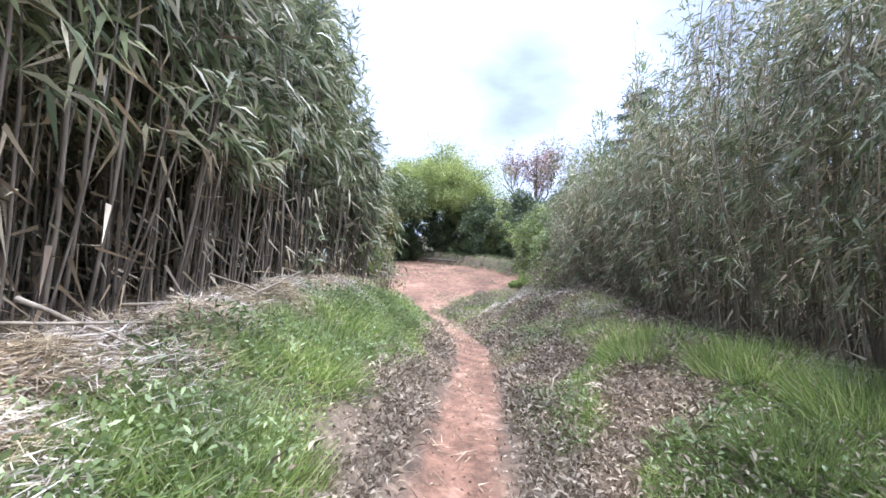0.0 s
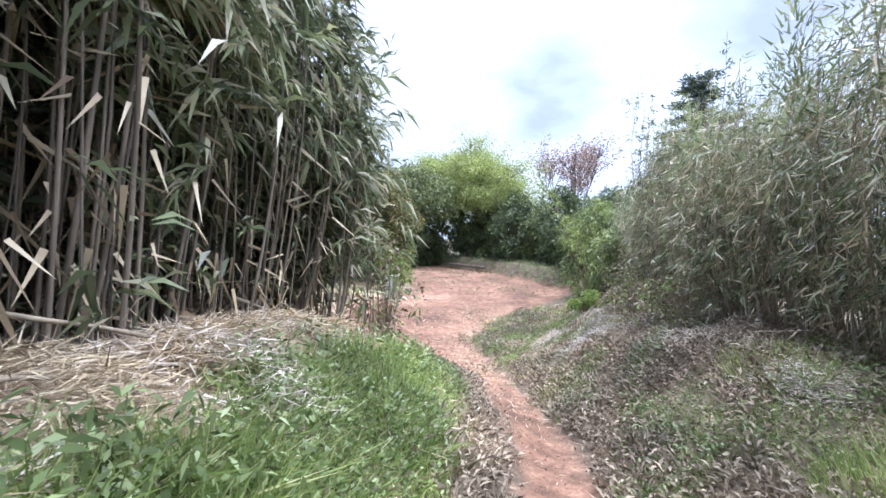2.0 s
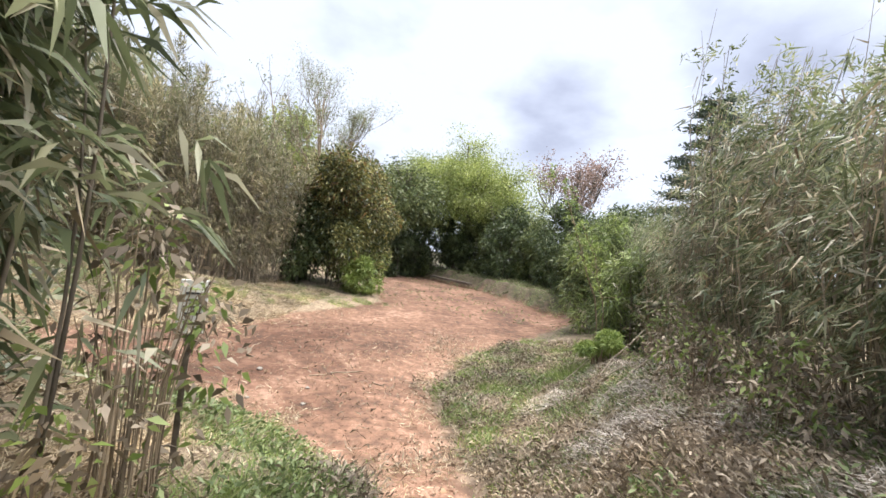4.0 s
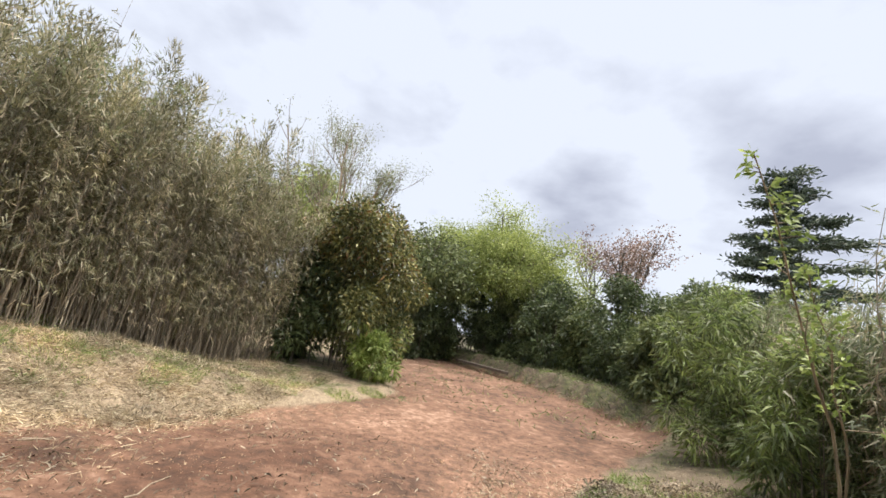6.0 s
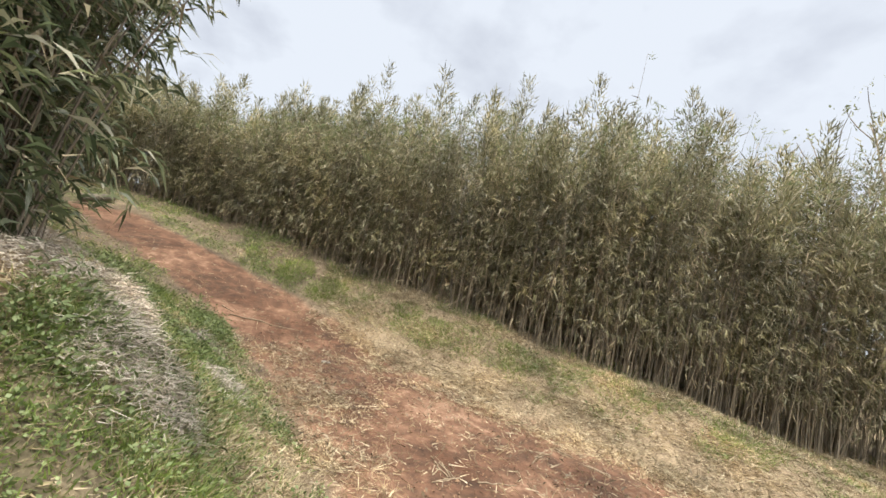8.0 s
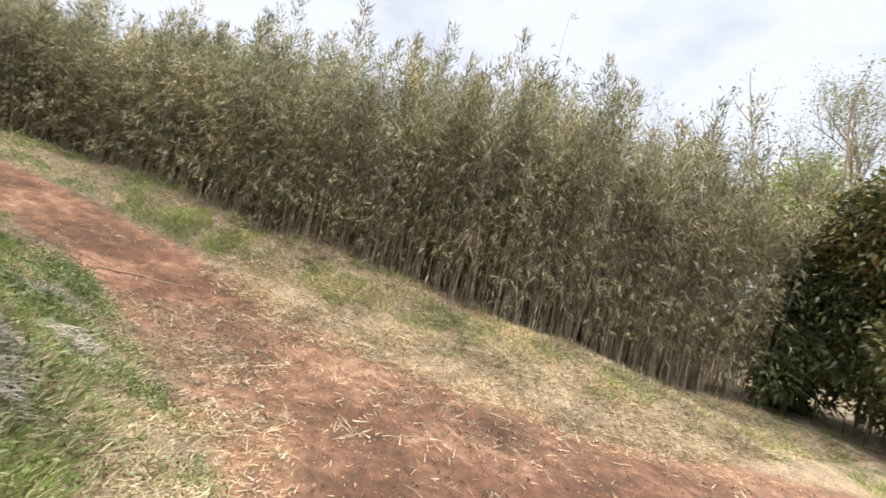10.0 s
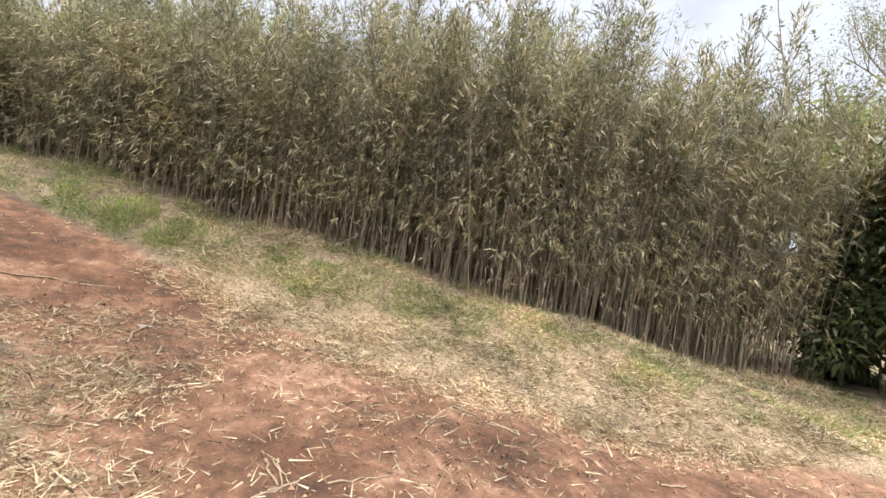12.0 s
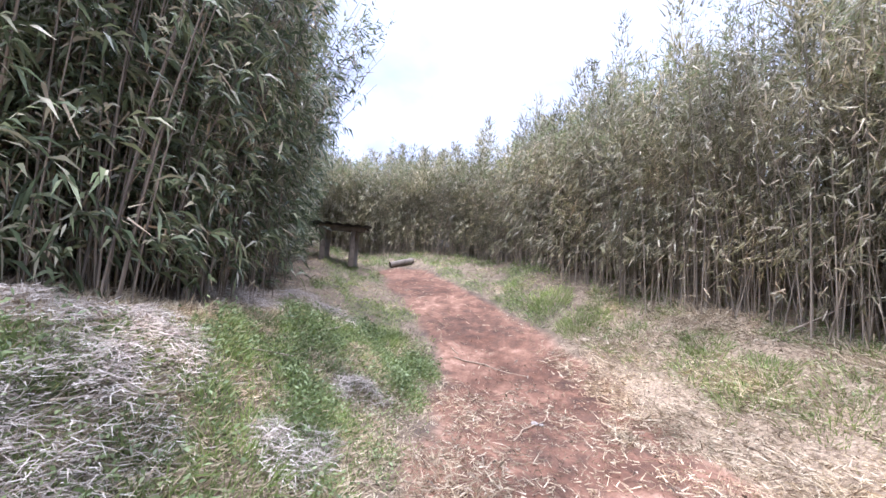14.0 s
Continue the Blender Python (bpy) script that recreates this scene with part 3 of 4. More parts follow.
def tree(name, x, y, label, category, trunk_h, trunk_r, limb, levels, forks, leaf_mat, leaf_label, per_end, leaf_len, leaf_w, puff, bark=BARK, spread=0.55, lift=0.12, lean=(0, 0), group=""):
    z = float(height(x, y))
    root = thing(name, x, y, z, label, category, group)
    g, ends = Gather(), []
    top = np.array([x + lean[0], y + lean[1], z + trunk_h])
    path = np.linspace((x, y, z - 0.1), top, 6)
    path[1:-1, :2] += rng.normal(size=(4, 2)) * trunk_h * 0.012
    tubes(g, path[None], np.linspace(trunk_r, trunk_r * 0.6, 6)[None], 7)
    for i in range(forks + 2):
        a = 2 * np.pi * (i + rng.random()) / (forks + 2)
        f = rng.uniform(0.55, 1.0)
        at = path[0] + (path[-1] - path[0]) * f
        branches(g, at, (np.cos(a) * 0.8, np.sin(a) * 0.8, 0.75), limb * (1.25 - 0.4 * f), trunk_r * 0.45, levels, ends, spread, forks, lift)
    branches(g, top, (0.05, 0, 1), limb, trunk_r * 0.5, levels, ends, spread, forks, lift)
    part("trunk", g.mesh("trunk", bark, True), root)
    if per_end:
        e = np.array([p for p, _ in ends])
        d = np.array([w for _, w in ends])
        n = len(e) * per_end
        c = np.repeat(np.arange(len(e)), per_end)
        at = e[c] + rng.normal(size=(n, 3)) * puff * np.array([1, 1, 0.6])
        g = Gather()
        ln = leaf_len * rng.uniform(0.6, 1.3, n)
        leaves(g, at, d[c] * 0.6 + rng.normal(size=(n, 3)) * 0.7, ln, ln * leaf_w, 0.2)
        part("crown", g.mesh("crown", leaf_mat), root, leaf_label)
    return root


def shrub(name, x, y, label, category, rx, ry, tall, n, leaf_len, leaf_w, mats, lumps=9, stems=14, bark=BARK, foot=0.1, group="", shell=0.5, stem_r=0.02, broad=1.0):
    """A bush: stems from the ground and lumps of leaves with an uneven outline. mats: (part name, material, share, lowest, highest, label)."""
    z = float(height(x, y))
    root = thing(name, x, y, z, label, category, group)
    g = Gather()
    a = rng.uniform(0, 2 * np.pi, stems)
    s = np.linspace(0, 1, 5)[None, :, None]
    foot_xy = np.stack([np.cos(a), np.sin(a), 0 * a], -1) * rng.uniform(0.1, 0.45, stems)[:, None] * np.array([rx, ry, 0])
    tip = np.stack([np.cos(a) * rx, np.sin(a) * ry, 0 * a], -1) * rng.uniform(0.2, 0.85, stems)[:, None]
    tip[:, 2] = tall * rng.uniform(0.55, 0.95, stems)
    paths = np.array([x, y, z - 0.05]) + foot_xy[:, None] * (1 - s) + tip[:, None] * s**np.array([1.5, 1.5, 0.9])
    tubes(g, paths, np.linspace(stem_r, stem_r * 0.3, 5)[None] * rng.uniform(0.6, 1.4, stems)[:, None], 4)
    part("stem_tangle", g.mesh("stem_tangle", bark, True), root, kind="stuff")
    lump_a, lump_r = np.arange(lumps) * 2.4 + rng.uniform(-0.5, 0.5, lumps), rng.random(lumps) ** 0.6 * 0.78
    lump_z = (foot * 0.6 + 0.05 + (0.8 - foot * 0.6) * (np.arange(lumps) + rng.random(lumps)) / lumps) ** (1 / broad)
    rng.shuffle(lump_z)
    lump_z[0] = 0.8
    dome = np.clip(1 - (np.abs(lump_z - 0.40) / 0.53) ** 2, 0.06, 1) ** 0.5
    lump_r = lump_r * dome * broad**0.5
    lump_r[0] = 0.1
    size = rng.uniform(0.24, 0.46, lumps) * (1.1 - 0.4 * lump_r) * (0.55 + 0.45 * dome)
    lc = np.stack([np.cos(lump_a) * lump_r * rx, np.sin(lump_a) * lump_r * ry, lump_z * tall], -1)
    c = rng.integers(0, lumps, n)
    v = unit(rng.normal(size=(n, 3))) * (rng.random(n) ** (1 / 3 * shell) * rng.uniform(0.75, 1.15, n))[:, None]
    p = lc[c] + v * size[c][:, None] * np.array([rx, ry, tall * 0.5])
    p[:, 2] = np.clip(p[:, 2], foot * tall, None)
    hgt = p[:, 2] / tall
    roll_dice = rng.random(n)
    used = np.zeros(n, bool)
    for pname, mat, share, lo, hi, text in mats:
        pick = ~used & (hgt >= lo) & (hgt <= hi) & (roll_dice < share)
        used |= pick
        roll_dice = rng.random(n)
        if not pick.any():
            continue
        g = Gather()
        ln = leaf_len * rng.uniform(0.6, 1.35, pick.sum())
        leaves(g, p[pick] + np.array([x, y, z]), v[pick] + rng.normal(size=(pick.sum(), 3)) * 0.6 + np.array([0, 0, -0.1]), ln, ln * leaf_w, 0.25)
        part(pname, g.mesh(pname, mat), root, text, "stuff")
    return root


shrub("evergreen_bush", -4.1, 19.3, "dense evergreen bush with rust-coloured young leaves above the bank", "bush", 1.95, 1.75, 4.75, 40000, 0.13, 0.36,
      [("rusty_leaves", RUST, 0.12, 0.5, 2.0, "rust-orange young leaves"), ("fresh_leaves", FRESH, 0.3, 0.0, 0.28, "bright green low leaves"), ("foliage", BUSH_LEAF, 1.1, 0.0, 2.0, "glossy green and yellow leaves")], 46, 26, foot=0.025, broad=1.35, stem_r=0.012, shell=0.25)
shrub("dark_bush", -5.2, 18.7, "dark shaded bush between thicket and evergreen", "bush", 1.2, 1.1, 3.0, 8000, 0.16, 0.32, [("foliage", DARK_LEAF, 1.1, 0, 2, "")], 22, foot=0.02)
tree("green_tree", 0.4, 31.0, "spring-green broadleaf tree behind the clearing", "tree", 3.4, 0.17, 3.7, 2, 5, TREE_LEAF, "bright yellow-green crown", 170, 0.13, 0.45, 0.45, spread=0.8, lift=-0.02)
tree("green_tree", -2.6, 33.5, "spring-green broadleaf tree behind the clearing", "tree", 3.6, 0.16, 3.2, 2, 5, TREE_LEAF, "bright yellow-green crown", 130, 0.13, 0.45, 0.42, spread=0.7, lift=0.05)
tree("blossom_tree", 8.3, 37.0, "bare-looking tree with faded pinkish blossom", "tree", 4.2, 0.18, 4.4, 3, 4, PINK, "thin faded pink blossom", 6, 0.16, 0.7, 0.3, spread=0.5, lift=0.2)
tree("bare_tree", -7.0, 24.2, "slender tree with thin pale new leaves", "tree", 4.6, 0.10, 3.0, 3, 4, NEW_LEAF, "thin pale new leaves", 20, 0.065, 0.45, 0.2, TWIG, 0.36, 0.32)
tree("olive_tree", -3.4, 28.0, "olive-green tree with layered crown", "tree", 4.0, 0.14, 2.0, 2, 5, OLIVE, "olive layered crown", 30, 0.2, 0.4, 0.34, spread=0.8, lift=0.0)
tree("green_tree", -9.6, 26.0, "yellow-green tree behind the thicket", "tree", 3.6, 0.14, 2.2, 2, 5, TREE_LEAF, "yellow-green crown", 34, 0.22, 0.5, 0.36)
tree("sapling", -6.9, 18.4, "tall bare sapling with leaf tufts at its tips", "sapling", 4.2, 0.045, 2.2, 1, 3, NEW_LEAF, "small tip leaves", 12, 0.085, 0.5, 0.1, TWIG, 0.3, 0.4, (0.6, 0))
tree("sapling", -5.7, 18.6, "tall bare sapling with leaf tufts at its tips", "sapling", 4.0, 0.045, 2.1, 1, 3, NEW_LEAF, "small tip leaves", 12, 0.085, 0.5, 0.1, TWIG, 0.3, 0.4, (0.8, 0))


def conifer(x, y, tall, width):
    z = float(height(x, y))
    root = thing("conifer", x, y, z, "dark blue-green conifer with flat spreading branches", "tree")
    g = Gather()
    tubes(g, np.linspace((x, y, z - 0.1), (x + 0.2, y, z + tall), 6)[None], np.linspace(0.28, 0.04, 6)[None], 7)
    lg = Gather()
    for i in range(40):
        f = 0.36 + 0.63 * i / 39
        a = i * 2.4 + rng.uniform(-0.4, 0.4)
        reach = width * (1.06 - f) ** 0.65 * rng.uniform(0.35, 1.35)
        s = np.linspace(0, 1, 5)[:, None]
        path = np.array([x + 0.2 * f, y, z + tall * f]) + np.array([np.cos(a), np.sin(a), 0]) * reach * s + np.array([0, 0, rng.uniform(-0.05, 0.4) * reach]) * (s - 0.8 * s**2)
        tubes(g, path[None], np.linspace(0.05, 0.012, 5)[None], 4)
        n = int(480 * reach / width) + 130
        t = rng.random(n) ** 0.6
        at = path[0] + (path[-1] - path[0]) * t[:, None] + rng.normal(size=(n, 3)) * np.array([0.30, 0.30, 0.085])
        leaves(lg, at, np.array([np.cos(a), np.sin(a), 0.25]) + rng.normal(size=(n, 3)) * 0.7, 0.3 * rng.uniform(0.6, 1.3, n), 0.1, 0.1)
    part("trunk", g.mesh("trunk", BARK, True), root)
    part("needles", lg.mesh("needles", NEEDLE), root, "dark blue-green needles", "stuff")


conifer(14.3, 30.5, 12.3, 4.2)

HEDGE = "undergrowth behind the clearing"
for hx, hy, hr, ht, mat in ((-6.6, 31.5, 2.2, 3.2, OLIVE), (-3.8, 32.5, 2.2, 3.6, DARK_LEAF), (-1.2, 31.2, 2.0, 3.4, DARK_LEAF), (1.4, 29.6, 2.1, 3.6, OLIVE), (3.4, 27.6, 2.0, 4.0, DARK_LEAF), (5.2, 29.5, 2.4, 3.8, OLIVE),
                            (5.4, 25.2, 2.0, 4.2, DARK_LEAF), (7.6, 26.5, 2.4, 4.0, OLIVE), (7.2, 22.8, 1.9, 3.6, DARK_LEAF), (10.5, 30, 3.0, 5.5, OLIVE), (-10.5, 31, 3.0, 4.5, OLIVE), (12.5, 34, 3.5, 6.0, OLIVE), (16, 33, 3.5, 6.5, OLIVE), (2.5, 36, 3.5, 5.5, OLIVE), (-3.9, 27.4, 1.5, 2.9, DARK_LEAF), (-3.0, 29.6, 1.5, 2.6, DARK_LEAF), (-2.6, 30.6, 1.5, 2.2, OLIVE), (0.1, 30.0, 1.5, 2.4, DARK_LEAF), (2.5, 28.4, 1.4, 2.4, OLIVE), (4.4, 26.3, 1.4, 2.6, OLIVE), (6.3, 24.0, 1.5, 2.8, OLIVE), (-4.6, 31.5, 1.6, 2.4, DARK_LEAF), (5.6, 20.4, 1.5, 2.6, OLIVE)):
    hx, hy = (hx - 0.8, hy - 0.6) if hx > 3 and hy < 30 else (hx, hy)
    shrub("undergrowth_bush", hx, hy, "dark tangled undergrowth bush behind the clay clearing", "bush", hr, hr * 0.9, ht, 9000, 0.165, 0.36, [("foliage", mat, 1.1, 0, 2, "")], 16, 18, BARK, 0.0, HEDGE)

shrub("leafy_shrub", -3.0, 18.4, "low bright green shrub at the evergreen's foot", "shrub", 0.75, 0.6, 1.3, 2600, 0.14, 0.3, [("foliage", FRESH, 1.1, 0, 2, "bright green leaves")], 10, 12, TWIG, 0.0, stem_r=0.006)
LEAFY = [("foliage", FRESH, 0.35, 0.0, 2.0, "fresh yellow-green leaves"), ("old_leaves", OLIVE, 1.1, 0, 2, "olive leaves")]
shrub("leafy_shrub", 3.9, 16.2, "fresh green shrub at the clearing's edge", "shrub", 1.1, 1.5, 3.2, 8500, 0.16, 0.17, LEAFY, 30, foot=0.0, stem_r=0.008)
shrub("leafy_shrub", 3.75, 13.8, "fresh green shrub at the clearing's edge", "shrub", 0.85, 1.1, 2.1, 6000, 0.15, 0.17, LEAFY, 26, foot=0.0, stem_r=0.008)
shrub("leafy_shrub", 2.2, 11.1, "low bright green tuft shrub on the grass", "shrub", 0.42, 0.36, 0.5, 3600, 0.075, 0.2, [("foliage", FRESH, 1.1, 0, 2, "bright green leaves")], 6, 12, TWIG)
# most leaves take the dark tone: shade at the hedge's foot painted as colour
for bx, by, br, bt in ((5.0, 19.4, 1.0, 2.3), (4.7, 21.6, 1.1, 2.4), (4.5, 23.3, 1.1, 2.3), (4.6, 20.6, 1.1, 1.9), (5.4, 22.8, 1.3, 2.3), (6.4, 25.6, 1.4, 2.4), (5.0, 26.6, 1.3, 2.2), (5.2, 24.4, 1.0, 1.6)):
    shrub("undergrowth_bush", bx, by, "dull olive bush on the clearing's far bank", "bush", br, br, bt, 4200, 0.16, 0.24, [("foliage", OLIVE, 0.25, 0.3, 2.0, "olive leaves"), ("shaded_leaves", DARK_LEAF, 1.1, 0, 2, "leaves darkened in colour to carry the hedge foot's shade")], 14, foot=0.02, group="bushes on the far bank")
TWIGGY = [("foliage", FRESH, 0.2, 0.0, 2.0, "sparse fresh leaves"), ("dry_leaves", BROWN, 0.45, 0, 2, "withered brown leaves")]
for sx, sy, sr, st in ((2.35, 9.2, 0.6, 0.65), (2.6, 10.3, 0.6, 0.8), (2.2, 8.1, 0.5, 0.6), (-1.0, 6.92, 0.38, 1.15)):
    shrub("twiggy_shrub", sx, sy, "bare twiggy shrub with a few fresh green leaves", "shrub", sr, sr, st, 1500, 0.055, 0.42, TWIGGY, 14, 34, TWIG, 0.05, "twiggy shrubs by the trail", stem_r=0.0055)


def wand(x, y, tip, r, tufts, leaf_len, mat, label, arch=0.0):
    """A single thin stem with a few side shoots and tufts of leaves towards its tip."""
    z = float(height(x, y))
    root = thing("sapling", x, y, z, label, "sapling", "thin saplings beside the trail")
    s = np.linspace(0, 1, 9)[:, None]
    a, b = np.array([x, y, z - 0.05]), np.array(tip, float)
    path = a + (b - a) * s**np.array([1.6, 1.6, 1.0]) + rng.normal(size=(9, 3)) * 0.018
    path[:, 2] += arch * np.sin(s[:, 0] * np.pi)
    g, lg = Gather(), Gather()
    tubes(g, path[None], np.linspace(r, r * 0.3, 9)[None], 5)
    for k in range(tufts):
        f = 0.5 + 0.5 * (k + rng.random()) / tufts
        at = path[min(int(f * 8), 7)] + (path[min(int(f * 8) + 1, 8)] - path[min(int(f * 8), 7)]) * (f * 8 % 1)
        way = unit(rng.normal(size=3) * np.array([1, 1, 0.4]) + np.array([0, 0, 0.6]))
        end = at + way * rng.uniform(0.08, 0.3) * (1.3 - f)
        tubes(g, np.linspace(at, end, 3)[None], np.linspace(r * 0.35, r * 0.15, 3)[None], 4)
        m = 12
        leaves(lg, end + rng.normal(size=(m, 3)) * 0.025, way + rng.normal(size=(m, 3)) * 0.7, leaf_len * rng.uniform(0.6, 1.3, m), leaf_len * 0.42, 0.2)
    part("stem", g.mesh("stem", TWIG, True), root)
    part("foliage", lg.mesh("foliage", mat), root, "", "stuff")


wand(2.35, 11.7, (1.25, 10.9, 2.6), 0.014, 30, 0.06, FRESH, "slender sapling with fresh yellow-green leaves")
wand(2.5, 11.8, (1.75, 11.2, 1.95), 0.012, 22, 0.06, FRESH, "slender sapling with fresh yellow-green leaves")
for wx, wy, tip, n in ((2.75, 10.3, (2.5, 10.05, 4.1), 9), (2.95, 10.4, (2.85, 10.2, 3.95), 12), (3.1, 10.2, (3.15, 9.9, 3.8), 10), (3.3, 8.9, (3.0, 8.3, 4.15), 9)):
    wand(wx, wy, tip, 0.006, n, 0.06, OLIVE, "tall thin grey sapling with withered leaf tufts", 0.05)


# ---- ground cover ----
def patches(x, y):
    """Shares of green, straw and withered cover, 0 to 1."""
    d = np.minimum(border(x, y, CLAY), trail_gap(x, y))
    dl, dr = border(x, y, GROVE_L), border(x, y, GROVE_R)
    n1, n2 = ripple(x, y, 1.6, 1.0), ripple(x, y, 3.7, 4.0)
    off = ease(-0.02, 0.25, d + 0.08 * n2)
    early = 1 - ease(7.5, 9.5, y)
    left = early * ease(-0.1, -0.35, x + 0.1 * n2 + 0.38 * ease(4.4, 3.0, y)) * ease(0.42, 0.75, dl + 0.15 * n2)
    left = left * (1 - 0.8 * ease(-2.5, -4.0, x) * ease(0.25, -0.25, n1 + 0.7 * n2))
    right = early * ease(0.55, 1.0, x + 0.2 * n1)
    green = off * np.clip(left * (0.95 + 0.2 * n2) + right * ease(-0.1, 0.4, n1 + 0.5 * n2 + 0.5 * ease(5.0, 2.5, y) * ease(1.2, 1.9, x)) * 0.9, 0, 1)
    late = 1 - early
    bankw = late * ease(-2.2, -3.4, x)
    n3 = ripple(x, y, 6.3, 7.0)
    shade = ease(2.4, 0.6, dl) * bankw
    green = np.maximum(green, off * late * ease(-0.1, 0.5, n1 * 0.6 + n2 * 0.5 + 0.35 * n3 + 0.12 - 0.12 * shade) * 0.8)
    green = np.maximum(green, off * late * ease(-0.6, 0.1, x) * ease(15.5, 13.0, y) * ease(-0.5, 0.4, n2 + 0.5 * n3) * 0.85)
    straw = np.clip(off * (0.45 + 0.6 * bankw + 0.8 * ease(1.0, 0.2, dl) + 0.35 * ease(1.2, 0.3, dr)) - 0.35 * green, 0, 1)
    straw = np.maximum(straw, off * right * (0.45 + 0.35 * ease(-0.2, 0.4, n2)) * (1 - 0.5 * green))
    straw = np.maximum(straw, 0.7 * early * off * ease(-2.5, -4.0, x) * (1 - 0.7 * green))
    west_side = ease(-0.3, 0.4, (x + 6) * -0.8 + (y - 10) * 0.6)
    verge = west_side * late
    green = green * (1 - verge) + verge * off * ease(0.25, 0.8, d + 0.3 * n2) * ease(-0.12, 0.35, n3 * 0.5 + 0.6 * n1 + 0.45 * n2) * 0.85
    straw = np.maximum(straw, verge * ease(-0.6 - 1.2 * ease(9.6, 11.4, y), 0.0, d + 0.4 * n2 + 0.3 * n3) ** 1.4 * (1 - 0.55 * green))
    straw = np.maximum(straw, (0.08 + 0.15 * ease(-0.5, 0.0, d) + 0.16 * ease(0.1, 0.6, n1 + 0.4 * n3)) * ease(-3.5, 0.0, d) * (1 - early * 0.6))
    bank_far = far_bank(x, y)
    straw = np.maximum(straw * (1 - 0.85 * bank_far), 0.5 * off * late * ease(0.2, 1.0, x) * ease(15.0, 13.0, y) * (1 - 0.6 * green))
    green = np.maximum(green, 0.7 * bank_far * ease(0.1, 0.8, d) * ease(-0.7, 0.2, n1 + 0.6 * n2))
    brown = off * early * ease(0.75, 0.1, d) * ease(-0.9, -0.3, x) + off * early * right * 0.9 * (1 - 0.8 * green) + off * late * ease(-0.8, 0.2, x) * (1 - green) * 0.6
    brown = np.maximum(brown, 0.2 * bank_far * ease(-0.35, 0.15, border(x, y, CLAY) + 0.15 * n2))
    brown = np.maximum(brown, late * 0.10 * (1 - off) * ease(-0.3, 0.5, n1 + 0.6 * n3))
    return green, straw, np.clip(brown, 0, 1)


cover_share = patches(gv[:, 0], gv[:, 1])
ground_me.attributes.new("straw_mat", "FLOAT", "POINT").data.foreach_set("value", np.clip((cover_share[1] * 1.1 - 0.2 * cover_share[0]) * (0.45 + 0.55 * ease(8.0, 9.5, gv[:, 1])), 0, 0.9).astype(np.float32))
ground_me.attributes.new("turf", "FLOAT", "POINT").data.foreach_set("value", np.clip(cover_share[0] * (0.45 + 0.4 * ease(15, 18, gv[:, 1])), 0, 0.8).astype(np.float32))


def scatter(n, x0, x1, y0, y1, which):
    x, y = rng.uniform(x0, x1, n), rng.uniform(y0, y1, n)
    keep = rng.random(n) < patches(x, y)[which]
    x, y = x[keep], y[keep]
    inside = (border(x, y, GROVE_L) > -0.6) & (border(x, y, GROVE_R) > -0.5)
    x, y = x[inside], y[inside]
    return np.stack([x, y, height(x, y) - 0.01], -1)


def cover(name, label, category, mat, spots, which, tall, wide, upright, droop, clump=0.0):
    g = Gather()
    for n, x0, x1, y0, y1 in spots:
        p = scatter(n, x0, x1, y0, y1, which)
        m = len(p)
        lush = 0.75 + 0.5 * ripple(p[:, 0], p[:, 1], 2.6, 2)
        along = rng.normal(size=(m, 3)) * np.array([1, 1, 0.25]) * (1 - upright) + np.array([0, 0, upright])
        along[:, 2] = np.abs(along[:, 2]) + 0.02
        ln = tall * rng.uniform(0.45, 1.4, m) * np.clip(lush, 0.45, 1.3)
        if clump:
            p[:, 2] += rng.random(m) * clump * np.clip(lush, 0.3, 1.2)
        leaves(g, p, along, ln, wide * rng.uniform(0.7, 1.3, m), droop, wide < 0.015)
    o = new(name, g.mesh(name, mat))
    return tagged(o, label, category, kind="stuff")


NEAR, FIELD, FAR = (-2.6, 3.2, -1.0, 9.0), (-10.5, 3.5, 6.5, 14.0), (-7.5, 6.0, 14.0, 30.0)
BANK, WBANK, UPPER = (-6.5, -1.2, 6.6, 9.8), (-10.5, -3.6, 8.5, 18.0), (-12.5, -5.5, 0.5, 8.0)
cover("grass", "green grass on the banks beside the trail", "grass", GRASS, [(140000, *NEAR), (90000, *FIELD), (40000, *FAR), (95000, *BANK), (115000, *WBANK), (50000, *UPPER), (70000, -2.5, 6.0, 18.0, 31.0), (50000, -0.3, 3.2, 9.2, 15.0)], 0, 0.16, 0.009, 0.62, 0.3)
cover("weeds", "low broad-leaved green weeds among the grass", "weeds", WEED, [(70000, *NEAR), (45000, *FIELD), (6000, *FAR), (42000, *BANK), (10000, *UPPER)], 0, 0.05, 0.018, 0.4, 0.15, 0.14)
cover("tall_grass", "tall lush grass on the bank beside the trail", "grass", LUSH, [(42000, -1.35, -0.2, 0.6, 7.2), (30000, 1.1, 2.6, 1.0, 5.0), (16000, -6.8, -2.4, 6.2, 9.0)], 0, 0.23, 0.009, 0.62, 0.35)
cover("broad_weeds", "leafy broad-leaved green weeds on the banks", "weeds", WEED, [(22000, -1.4, -0.2, 0.6, 7.4), (11000, 0.8, 2.6, 1.0, 8.0), (22000, -6.8, -2.4, 6.2, 9.0), (5000, 0.3, 2.6, 9.0, 13.0)], 0, 0.055, 0.0155, 0.5, 0.2, 0.2)
cover("dry_litter", "dry pale bamboo leaf litter and straw", "leaf litter", STRAW, [(85000, *NEAR), (60000, -0.3, 3.0, 8.6, 14.5), (95000, *FIELD), (20000, *FAR), (150000, *BANK), (70000, *WBANK), (45000, *UPPER)], 1, 0.12, 0.007, 0.24, 0.06, 0.035)
